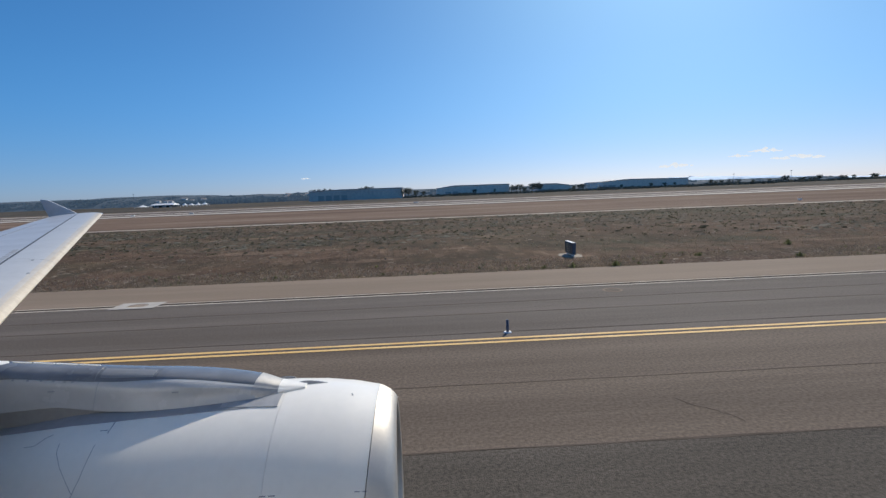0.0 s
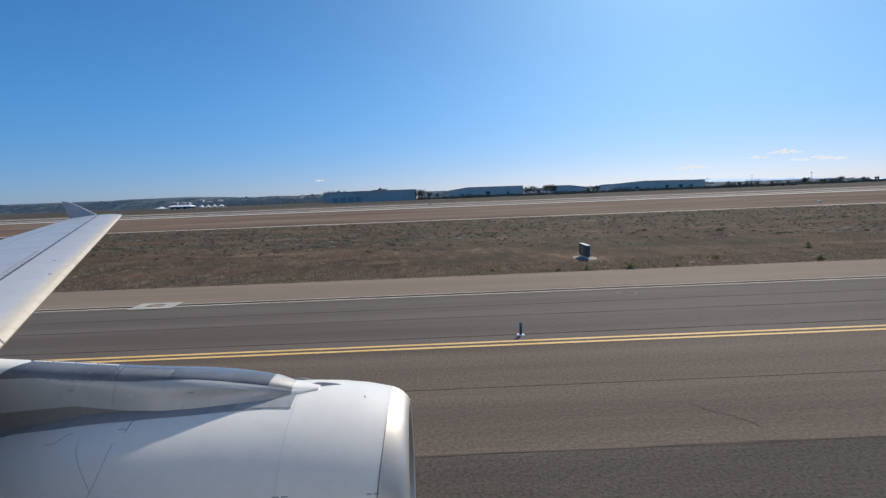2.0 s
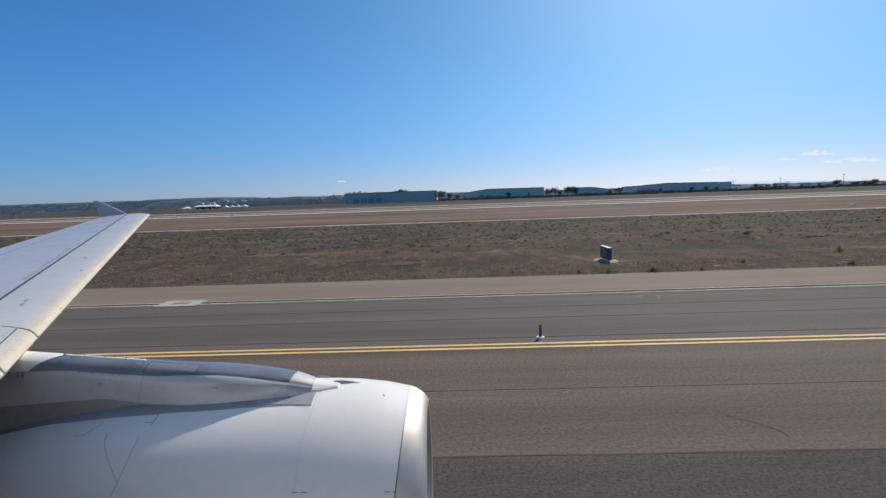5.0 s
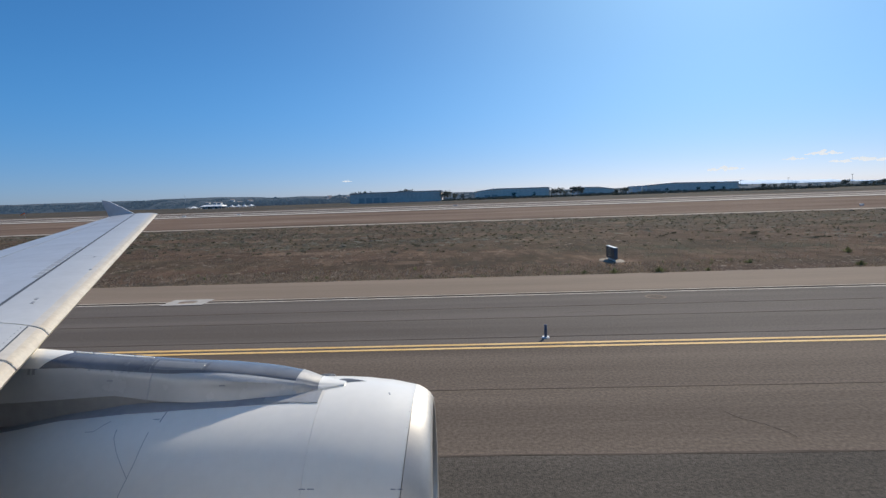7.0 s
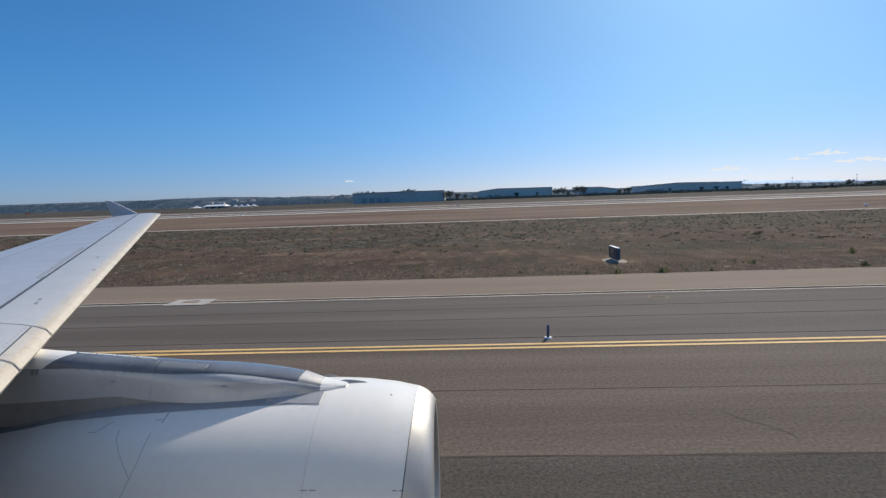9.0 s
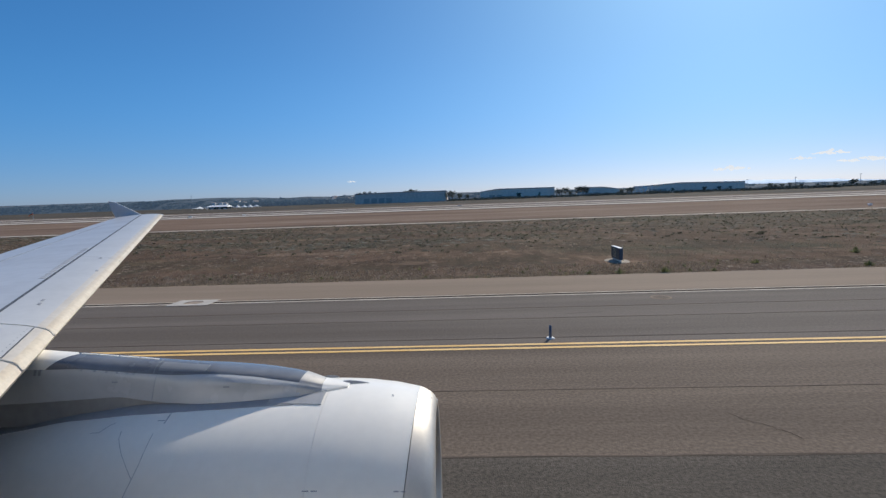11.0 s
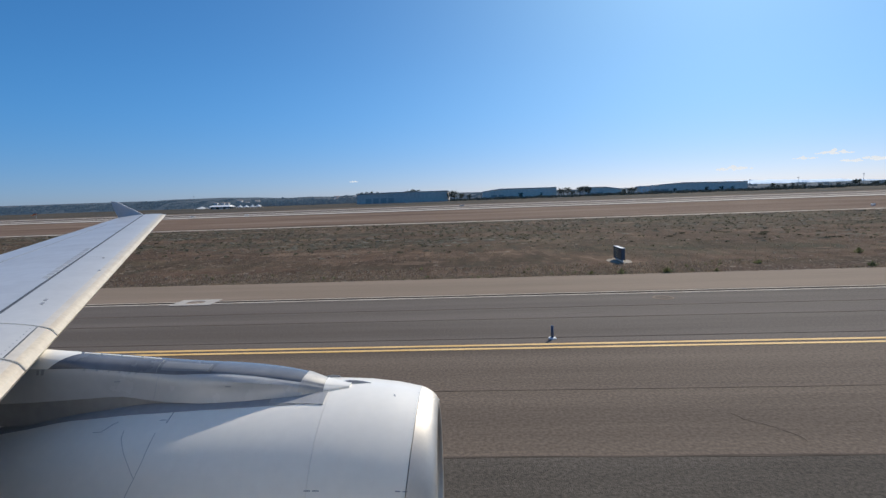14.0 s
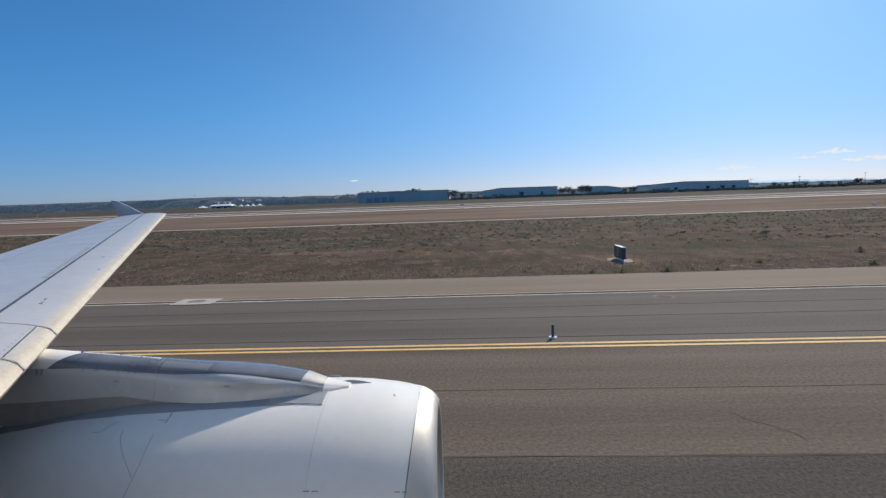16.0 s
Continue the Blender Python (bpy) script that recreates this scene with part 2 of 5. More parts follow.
    bare = ramp(noise_tex(0.22, (0.5, 0.9, 3), 2), [(0.655, (0, 0, 0)), (0.68, (0.8, 0.8, 0.8))])
    near = mix(bare, near, sand)
    shade_var = ramp(noise_tex(0.14, (0.5, 1.2, 1), 5), [(0.36, (0.70, 0.60, 0.55)), (0.50, (0.88, 0.77, 0.71)), (0.64, (1.10, 0.95, 0.86))])
    near = mix(0.9, near, shade_var, "MULTIPLY")
    near = mix(0.8, near, ramp(noise_tex(0.33, (1.0, 0.42, 1), 6), [(0.36, (0.74, 0.73, 0.72)), (0.50, (0.98, 0.98, 0.98)), (0.64, (1.30, 1.26, 1.22))]), "MULTIPLY")
    # strips along the airfield by distance from the taxiway
    sep = n.new("ShaderNodeSeparateXYZ")
    l.new(geo.outputs["Position"], sep.inputs["Vector"])
    mr = n.new("ShaderNodeMapRange")
    mr.inputs["From Min"].default_value, mr.inputs["From Max"].default_value = 88, 98
    l.new(sep.outputs["Y"], mr.inputs["Value"])
    orange = ramp(noise_tex(0.10, (0.14, 0.6, 1), 8), [(0.36, (0.135, 0.090, 0.066)), (0.50, (0.185, 0.127, 0.093)), (0.64, (0.235, 0.172, 0.130))])
    far = mix(mr.outputs["Result"], near, orange)
    mr2 = n.new("ShaderNodeMapRange")
    mr2.inputs["From Min"].default_value, mr2.inputs["From Max"].default_value = 292, 330
    l.new(sep.outputs["Y"], mr2.inputs["Value"])
    scrub = ramp(noise_tex(0.02, (0.3, 1, 1)), [(0.38, (0.048, 0.047, 0.040)), (0.62, (0.115, 0.094, 0.072))])
    l.new(mix(mr2.outputs["Result"], far, scrub), bsdf.inputs["Base Color"])
    bp = n.new("ShaderNodeBump")
    bp.inputs["Strength"].default_value, bp.inputs["Distance"].default_value = 1.0, 0.12
    l.new(noise_tex(4.0, (0.8, 1, 1)), bp.inputs["Height"])
    l.new(bp.outputs["Normal"], bsdf.inputs["Normal"])
    return m


M_ground = ground_material()
M_straw = material("straw", (0.24, 0.19, 0.14), 0.95, color2=(0.38, 0.305, 0.225), scale=1.2, spec=0.1, random_amount=0.4, thin=0.35)
M_weed = material("weed_green", (0.13, 0.145, 0.07), 0.9, color2=(0.20, 0.20, 0.10), scale=0.8, spec=0.15, random_amount=0.4, thin=0.6)
M_shrub = material("shrub_dark", (0.135, 0.13, 0.090), 0.9, color2=(0.19, 0.175, 0.12), scale=0.5, spec=0.15, random_amount=0.4, thin=0.4)
M_tree = material("tree_foliage", (0.085, 0.105, 0.090), 0.9, color2=(0.12, 0.135, 0.115), scale=0.3, spec=0.1, random_amount=0.4, thin=0.3)
M_bark = material("bark", (0.09, 0.075, 0.06), 0.95, color2=(0.13, 0.11, 0.09), scale=3)
M_hill = material("wooded_hill_haze", (0.028, 0.034, 0.030), 0.95, color2=(0.062, 0.060, 0.050), scale=0.012, stretch=(0.5, 1, 2), spec=0.1, fine=0.35, fine_scale=0.09)
M_hillwood = material("hill_trees_haze", (0.090, 0.115, 0.112), 0.95, color2=(0.125, 0.145, 0.135), scale=0.02, spec=0.05, random_amount=0.35, thin=0.4)
# distance haze is in this pale blue base as well as the glow
M_mount = material("far_mountain_haze", (0.42, 0.50, 0.60), 0.95, color2=(0.46, 0.54, 0.63), scale=0.002, spec=0.0)
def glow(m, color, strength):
    """Emission on a far backdrop: distance haze on hills, daylight on clouds."""
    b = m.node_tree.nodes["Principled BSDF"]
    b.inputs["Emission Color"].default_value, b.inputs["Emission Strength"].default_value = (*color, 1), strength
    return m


# near-black base; the sunlit white of the clouds comes from emission
M_cloud = material("cloud_glow", (0.08, 0.08, 0.08), 1.0, color2=(0.06, 0.06, 0.06), scale=0.004, spec=0.0)
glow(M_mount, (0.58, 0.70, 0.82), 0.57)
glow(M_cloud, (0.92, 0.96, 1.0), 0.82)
# blue haze over hills and their trees, put in as emission
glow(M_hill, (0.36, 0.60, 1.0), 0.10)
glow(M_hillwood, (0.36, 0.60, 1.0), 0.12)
M_gravel = material("verge_gravel", (0.17, 0.132, 0.098), 0.95, color2=(0.31, 0.248, 0.188), scale=2.0, spec=0.1, random_amount=0.5)
M_clod = material("earth_clod", (0.115, 0.088, 0.066), 0.95, color2=(0.235, 0.19, 0.145), scale=0.4, contrast=(0.42, 0.58), spec=0.1, random_amount=0.45)
M_lowscrub = material("grey_scrub", (0.125, 0.118, 0.088), 0.95, color2=(0.195, 0.18, 0.14), scale=0.15, spec=0.1, random_amount=0.4, thin=0.3)
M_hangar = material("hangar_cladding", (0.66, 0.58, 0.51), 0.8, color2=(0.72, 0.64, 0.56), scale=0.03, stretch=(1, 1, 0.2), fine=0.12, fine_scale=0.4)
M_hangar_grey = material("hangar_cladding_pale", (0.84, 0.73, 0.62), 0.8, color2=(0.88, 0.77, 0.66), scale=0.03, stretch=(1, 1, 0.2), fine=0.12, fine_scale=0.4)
M_roof = material("roof_sheet", (0.38, 0.38, 0.38), 0.7, color2=(0.36, 0.38, 0.40), scale=0.05)
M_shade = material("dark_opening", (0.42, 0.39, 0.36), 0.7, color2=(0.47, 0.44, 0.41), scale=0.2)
M_houses = material("pale_render", (0.74, 0.72, 0.69), 0.85, color2=(0.80, 0.78, 0.75), scale=0.05)
M_tile = material("roof_tile", (0.34, 0.28, 0.24), 0.85, color2=(0.40, 0.34, 0.30), scale=0.2)
M_tent = material("tent_fabric", (0.80, 0.80, 0.79), 0.7, color2=(0.74, 0.74, 0.73), scale=0.1)
M_steel = material("galvanised_steel", (0.45, 0.46, 0.47), 0.45, metal=0.6, color2=(0.38, 0.39, 0.40), scale=2)
M_blue = material("blue_plastic", (0.055, 0.075, 0.125), 0.45, color2=(0.075, 0.10, 0.16), scale=6)
M_signbox = material("sign_box", (0.060, 0.085, 0.115), 0.5, color2=(0.085, 0.11, 0.14), scale=4)
M_signface = material("sign_face_black", (0.030, 0.034, 0.040), 0.4, color2=(0.045, 0.05, 0.055), scale=4)
M_lettering = material("sign_lettering", (0.55, 0.50, 0.30), 0.5, color2=(0.60, 0.55, 0.34), scale=4)
M_pad = material("pad_concrete", (0.24, 0.20, 0.155), 0.9, color2=(0.34, 0.285, 0.225), scale=2, fine=0.1)
M_orange = material("orange_fabric", (0.75, 0.18, 0.05), 0.7, color2=(0.65, 0.15, 0.04), scale=2)


# ---- building helpers ----
def mesh_from(name, verts, faces, mat, smooth=False):
    me = bpy.data.meshes.new(name)
    me.from_pydata([tuple(v) for v in verts], [], faces)
    me.validate()
    me.materials.append(mat)
    if smooth:
        me.polygons.foreach_set("use_smooth", [True] * len(me.polygons))
        me.set_sharp_from_angle(angle=radians(38))
    me.update()
    return me


def obj(name, verts, faces, mat, parent=None, label="", smooth=False):
    ob = new(name, mesh_from(name, verts, faces, mat, smooth))
    if parent is not None:
        ob.parent = parent
    if label:
        tagged(ob, label)
    return ob


def part(name, bm, mat, parent=None, label="", smooth=False):
    me = bpy.data.meshes.new(name)
    bmesh.ops.recalc_face_normals(bm, faces=bm.faces)
    bm.to_mesh(me)
    bm.free()
    me.materials.append(mat)
    if smooth:
        me.polygons.foreach_set("use_smooth", [True] * len(me.polygons))
    ob = new(name, me)
    if parent is not None:
        ob.parent = parent
    if label:
        tagged(ob, label)
    return ob


def box_bm(x0, x1, y0, y1, z0, z1, bevel=0.0):
    bm = bmesh.new()
    bmesh.ops.create_cube(bm, size=1)
    for v in bm.verts:
        v.co = Vector(((x0 + x1) / 2 + v.co.x * (x1 - x0), (y0 + y1) / 2 + v.co.y * (y1 - y0), (z0 + z1) / 2 + v.co.z * (z1 - z0)))
    if bevel:
        bmesh.ops.bevel(bm, geom=bm.edges[:], offset=bevel, segments=2, affect="EDGES", profile=0.5)
    return bm


def loft(rings, closed=True, caps=False):
    """Verts and faces of a skin through rings of equal length."""
    verts = [p for r in rings for p in r]
    k = len(rings[0])
    faces = []
    for i in range(len(rings) - 1):
        for j in range(k if closed else k - 1):
            a, b = i * k + j, i * k + (j + 1) % k
            faces.append((a, b, b + k, a + k))
    if caps:
        faces.append(tuple(range(k))[::-1])
        faces.append(tuple(range((len(rings) - 1) * k, len(rings) * k)))
    return verts, faces


def strip(name, y0, y1, z, mat, parent, x0=-400, x1=400, label="", wobble=0.0, step=2.0, thick=0.02, inner=1.0):
    """A long band on the ground with its own small thickness; inner scales the waviness of its near edge."""
    count = max(1, int((x1 - x0) / step)) if wobble else 1
    top, bot = [], []
    for i in range(count + 1):
        x = x0 + (x1 - x0) * i / count
        w0 = inner * wobble * (noise.noise((x * 0.5, y0, 3)) + 0.6 * noise.noise((x * 2.3, y0, 8)))
        w1 = wobble * (noise.noise((x * 0.5, y1, 5)) + 0.6 * noise.noise((x * 2.3, y1, 9)))
        top.append(((x, y0 + w0, z), (x, y1 + w1, z)))
        bot.append(((x, y0 + w0, z - thick), (x, y1 + w1, z - thick)))
    rings = [[t[0], t[1], b[1], b[0]] for t, b in zip(top, bot)]
    v, f = loft(rings, True, True)
    return obj(name, v, f, mat, parent, label)


# ---- ground and paving ----
ground = obj("ground", [(-4800, -900, -0.05), (4800, -900, -0.05), (4800, 4700, -0.05), (-4800, 4700, -0.05)], [(0, 1, 2, 3)], M_ground)
tagged(ground, "dry brown airfield grassland with straw and greenish patches", "ground", kind="structure")

taxiway = strip("taxiway", 8.0, 14.19, 0.0, M_asphalt, None, thick=0.2)
tagged(taxiway, "weathered brownish grey asphalt taxiway with long streaks", "taxiway", kind="structure")
outer_lane = strip("taxiway_outer", 14.19, 21.44, 0.0, M_asphalt_outer, None, thick=0.2)
tagged(outer_lane, "greyer weathered asphalt between the yellow line and the drain", "taxiway", kind="structure")
apron_lane = strip("taxiway_lane", -30, 7.985, 0.004, M_asphalt_near, None, thick=0.2, wobble=0.012, step=1.0)
tagged(apron_lane, "darker coarse asphalt lane under the aircraft", "taxiway", kind="structure")
shoulder = strip("shoulder", 22.0, 26.65, 0.0, M_shoulder, None, thick=0.2, wobble=0.10, step=0.35, inner=0.0)
tagged(shoulder, "pale tan paved shoulder beside dry grass", "pavement", kind="structure")
drain = strip("drain", 21.44, 22.0, 0.002, M_slot, None, thick=0.1)
tagged(drain, "slot drain with pale concrete kerbs along the taxiway", "drain", kind="structure")
strip("kerb", 21.44, 21.59, 0.010, M_kerb, drain, thick=0.03, label="pale concrete kerb")
strip("kerb", 21.92, 22.0, 0.010, M_kerb, drain, thick=0.03, label="pale concrete kerb")
for yj, w, m in ((8.0, 0.05, M_bitumen), (10.9, 0.022, M_joint), (15.05, 0.045, M_bitumen), (17.5, 0.04, M_joint), (19.2, 0.05, M_joint)):
    strip("sealed_joint", yj - w / 2, yj + w / 2, 0.006, m, taxiway if yj < 14 else outer_lane, -120, 120, wobble=0.03, step=0.6, thick=0.01)

edge_marking = strip("edge_marking", 13.94, 14.10, 0.008, M_yellow, None, thick=0.006, wobble=0.006, step=1.0)
tagged(edge_marking, "painted yellow taxiway edge line, slightly worn", "road marking", "double yellow line", "structure")
edge_marking_b = strip("edge_marking", 14.28, 14.44, 0.008, M_yellow, None, thick=0.006, wobble=0.006, step=1.0)
tagged(edge_marking_b, "painted yellow taxiway edge line, slightly worn", "road marking", "double yellow line", "structure")


def dash(x, y0, y1, lean):
    v = [(x, y0, 0.012), (x + 0.34, y0, 0.012), (x + 0.34 + lean, y1, 0.012), (x + lean, y1, 0.012)]
    v += [(a, b, 0.002) for a, b, c in v]
    ob = obj("dash_marking", v, [(0, 1, 2, 3), (4, 7, 6, 5), (0, 4, 5, 1), (1, 5, 6, 2), (2, 6, 7, 3), (3, 7, 4, 0)], M_yellow)
    return tagged(ob, "cracked yellow painted dash on asphalt", "road marking", "dashed yellow holding line", "structure")


for i in range(6):
    dash(24.0, 5.7 + i * 1.65, 6.6 + i * 1.65, -0.05)



def crack(x, y, dx, dy, seed, parent):
    """A thin wandering crack in the asphalt."""
    r = random.Random(seed)
    px, py, rows = x, y, []
    for k in range(15):
        w = 0.0032 * (0.4 + r.random())
        rows.append([(px - w, py - w * 0.4, 0.006), (px - w, py - w * 0.4, 0.0085), (px + w, py + w * 0.4, 0.0085), (px + w, py + w * 0.4, 0.006)])
        px += dx / 14 + r.uniform(-0.06, 0.06)
        py += dy / 14 + r.uniform(-0.06, 0.06)
    v, f = loft(rows, False)
    return obj("crack", v, f, M_joint, parent)


for i, (x, y, dx, dy) in enumerate(((5.0, 9.6, 0.5, -1.2), (3.4, 18.0, 1.5, 0.4), (9.5, 19.6, 1.4, -0.3))):
    crack(x, y, dx, dy, i, taxiway)

# far strips of the airfield
track = strip("dirt_track", 87.5, 90.3, -0.01, M_track, None, -500, 500, thick=0.1, wobble=0.5, step=3)
tagged(track, "pale bare dirt track across dry grass", "track", kind="structure")
runway = strip("runway", 176, 290, 0.0, M_runway, None, -1800, 1800, thick=0.2)
tagged(runway, "pale concrete runway seen far across the field", "runway", kind="structure")
for ya, yb in ((182, 193), (213, 220), (262, 273)):
    strip("edge_line", ya, yb, 0.02, M_runwayline, runway, -1800, 1800, thick=0.02, label="pale line along the runway")
far_taxiway = strip("far_taxiway", 318, 325, 0.0, M_runway, None, -2000, 2000, thick=0.2)
tagged(far_taxiway, "brownish far taxiway beyond the runway", "taxiway", kind="structure")

# ---- the aircraft ----
airliner = new("airliner")
tagged(airliner, "white twin-engine airliner seen over its wing and engine", "aeroplane")


def le_x(y):
    return -9.52 + (15.18 - y) * 0.5225


def te_x(y):
    return -10.92 + (15.18 - y) * 0.335 if y > 4.6 else -10.92 + 10.58 * 0.335 - (4.6 - y) * 0.02


def le_z(y):
    return 4.19 - (15.18 - y) * 0.0825


CREST = 0.036


def foil(s, c):
    """Upper and lower heights of the wing section at s (0 leading edge, 1 trailing edge) for chord c."""
    th = 5 * (0.2969 * math.sqrt(s) - 0.1260 * s - 0.3516 * s * s + 0.2843 * s ** 3 - 0.1036 * s ** 4)
    return c * (CREST * 2 * th) - 0.012 * c * s, -c * 0.055 * 2 * th - 0.012 * c * s


def wing_point(y, d, upper=True, lift=0.0):
    """A point of the wing's skin d metres behind the leading edge."""
    c = le_x(y) - te_x(y)
    s = min(max(d / c, 0.0), 1.0)
    up, lo = foil(s, c)
    return Vector((le_x(y) - d, y, le_z(y) + (up + lift if upper else lo - lift)))


def wing_section(y, d0=0.0, d1=None, lift=0.0, k=14):
    c = le_x(y) - te_x(y)
    d1 = c if d1 is None else d1
    ring = []
    for i in range(k + 1):
        ring.append(wing_point(y, d1 + (d0 - d1) * (1 - (1 - i / k) ** 2), True, lift))
    for i in range(1, k + 1):
        ring.append(wing_point(y, d0 + (d1 * 0.999 - d0) * (i / k) ** 2, False, lift))
    return ring


ys = [-0.6, 0.3, 2.0, 4.6, 6.0, 8.0, 10.0, 12.0, 13.5, 14.6, 15.0]
rings = [wing_section(y) for y in ys]
tip_mid = wing_section(15.0)
for q, push in ((0.75, 0.10), (0.4, 0.16)):
    mid = sum((Vector((p.x, 0, p.z)) for p in tip_mid), Vector()) / len(tip_mid)
    rings.append([Vector((p.x - (1 - q) * 0.12 * (1 if p.x > mid.x else 0.2), 15.0 + push, le_z(15.0) + (p.z - le_z(15.0)) * q)) for p in tip_mid])
v, f = loft(rings, True, True)
wing = obj("wing", v, f, M_wing, airliner, "pale grey swept wing with darker slat gap", True)


def skin(name, y0, y1, d0, d1, mat, parent, label="", lift=0.006, n=8, m=6, ends=(0, 0)):
    """A panel lying on the wing's upper skin, with a thin turned-down rim."""
    rows = []
    for i in range(n + 1):
        y = y0 + (y1 - y0) * i / n
        rows.append([wing_point(y, d0 + (d1 - d0) * j / m, True, lift) for j in range(m + 1)])
    vv, ff = loft(rows, False)
    k = m + 1
    base = len(vv)
    rim = [j for j in range(k)] + [i * k + k - 1 for i in range(1, n + 1)] + [n * k + j for j in range(k - 2, -1, -1)] + [i * k for i in range(n - 1, 0, -1)]
    vv = list(vv) + [Vector(vv[q]) - Vector((0, 0, lift + 0.004)) for q in rim]
    for a in range(len(rim)):
        b = (a + 1) % len(rim)
        ff.append((rim[a], rim[b], base + b, base + a))
    return obj(name, vv, ff, mat, parent, label, True)


def slat(y0, y1, d_top=0.63, n=10):
    """Wrapped leading-edge slat: upper skin, nose and a short lower lip."""
    rows = []
    for i in range(n + 1):
        y = y0 + (y1 - y0) * i / n
        c = le_x(y) - te_x(y)
        dt = d_top
        row = [wing_point(y, dt * (1 - j / 12) ** 2, True, 0.014) for j in range(13)]
        row[-1] = wing_point(y, 0, True, 0) + Vector((0.022, 0, -0.004))
        row += [wing_point(y, 0.30 * (j / 6) ** 2, False, 0.014) for j in range(1, 7)]
        row += [wing_point(y, 0.30, False, -0.004), wing_point(y, dt, True, -0.004)]
        rows.append(row)
    vv, ff = loft(rows, True, True)
    return obj("slat", vv, ff, M_slat, wing, "light grey slat with cream leading edge", True)


def slat_nose(name, y0, y1, parent, mat, label, deep, under, lift, n=10):
    rows = []
    for i in range(n + 1):
        y = y0 + (y1 - y0) * i / n
        row = [wing_point(y, deep * (1 - j / 6) ** 2, True, lift) for j in range(7)]
        row[-1] = wing_point(y, 0, True, 0) + Vector((lift + 0.009, 0, -0.004))
        row += [wing_point(y, under * (j / 5) ** 2, False, lift) for j in range(1, 6)]
        rows.append(row)
    vv, ff = loft(rows, False)
    return obj(name, vv, ff, mat, parent, label, True)


SLATS = ((0.6, 3.43), (3.455, 4.195), (4.22, 7.558), (7.563, 11.108), (11.113, 14.75))
for y0, y1 in SLATS:
    slat(y0, y1)
    # two nested cream bands paint the sunlit edge and its fade
    slat_nose("leading_edge", y0 + 0.004, y1 - 0.004, wing, M_edge_pale, "paler cream band where the painted sunlight fades", 0.135, 0.10, 0.0162)
    slat_nose("leading_edge", y0 + 0.006, y1 - 0.006, wing, M_edge, "mottled worn edge, its cream standing in for sunlight", 0.06, 0.14, 0.0180)
skin("slat_gap", 0.6, 14.9, 0.632, 0.690, M_seal, wing, "dark slat gap", lift=0.004, n=20, m=1)
for i in range(4):
    y0 = 4.8 + i * 2.0
    c0 = le_x(y0) - te_x(y0)
    hinge = []
    for q in range(9):
        y = y0 + 1.97 * q / 8
        c = le_x(y) - te_x(y)
        hinge.append([wing_point(y, 0.74 * c, True, 0.0005), wing_point(y, 0.74 * c, True, 0.003), wing_point(y, 0.74 * c + 0.035, True, 0.003), wing_point(y, 0.74 * c + 0.035, True, 0.0005)])
    obj("spoiler_hinge", *loft(hinge, False), M_marking, wing)
# rows of small grey marks along the front spar
for i in range(13):
    y = 6.1 + i * 0.19
    skin("stencil_mark", y, y + 0.13, 0.705 + 0.002 * i, 0.795 + 0.002 * i, M_stencil, wing, lift=0.003, n=1, m=1)
for y, d in ((4.85, 0.33), (4.99, 0.34), (6.58, 0.12), (7.45, 0.26)):
    skin("access_mark", y, y + 0.07, d, d + 0.035, M_marking, wing, lift=0.018, n=1, m=1)

for i in range(9):
    y = 3.52 + i * 0.075
    skin("rivet", y, y + 0.010, 0.185, 0.194, M_marking, wing, lift=0.0165, n=1, m=1)
rim = []
for q in range(9):
    y = 3.47 + 0.71 * q / 8
    rim.append([wing_point(y, d, True, h) for d, h in ((0.142, 0.010), (0.142, 0.0195), (0.150, 0.0195), (0.150, 0.010))])
obj("panel_seam", *loft(rim, False), M_seal, wing)
# wingtip fence: swept fins above and below the tip
fence_xz = [(-10.16, 4.17), (-10.62, 4.42), (-11.02, 4.62), (-11.24, 4.66), (-11.16, 4.40), (-11.05, 4.15), (-11.22, 3.86), (-11.28, 3.66), (-11.0, 3.74), (-10.52, 3.98)]
vv = [(x, 15.13, z) for x, z in fence_xz] + [(x, 15.17, z) for x, z in fence_xz]
k = len(fence_xz)
ff = [tuple(range(k)), tuple(range(2 * k - 1, k - 1, -1))] + [(i, i + k, (i + 1) % k + k, (i + 1) % k) for i in range(k)]
obj("wingtip_fence", vv, ff, M_wing, airliner, "small grey fence on the wing tip")

# engine nacelle, axis along x
EY, EZ = 4.0, 1.80


def revolve(profile, n=72, a0=0.0, a1=2 * math.pi):
    full = abs(a1 - a0 - 2 * math.pi) < 1e-6
    rings = []
    for x, r in profile:
        rings.append([Vector((x, EY + r * math.cos(a0 + (a1 - a0) * j / n), EZ + r * math.sin(a0 + (a1 - a0) * j / n))) for j in range(n if full else n + 1)])
    return loft(rings, full)


def nacelle_r(x):
    pts = [(-4.6, 0.62), (-3.9, 0.80), (-3.3, 0.92), (-2.7, 1.00), (-2.2, 1.035), (-1.7, 1.05), (-1.2, 1.052), (-0.95, 1.040), (-0.7, 1.012), (-0.45, 0.962)]
    if x <= pts[0][0]:
        return pts[0][1]
    for (xa, ra), (xb, rb) in zip(pts, pts[1:]):
        if x <= xb:
            q = (x - xa) / (xb - xa)
            q = q * 0.75 + 0.25 * q * q * (3 - 2 * q)
            return ra + (rb - ra) * q
    return pts[-1][1]


LEAN = 0.12


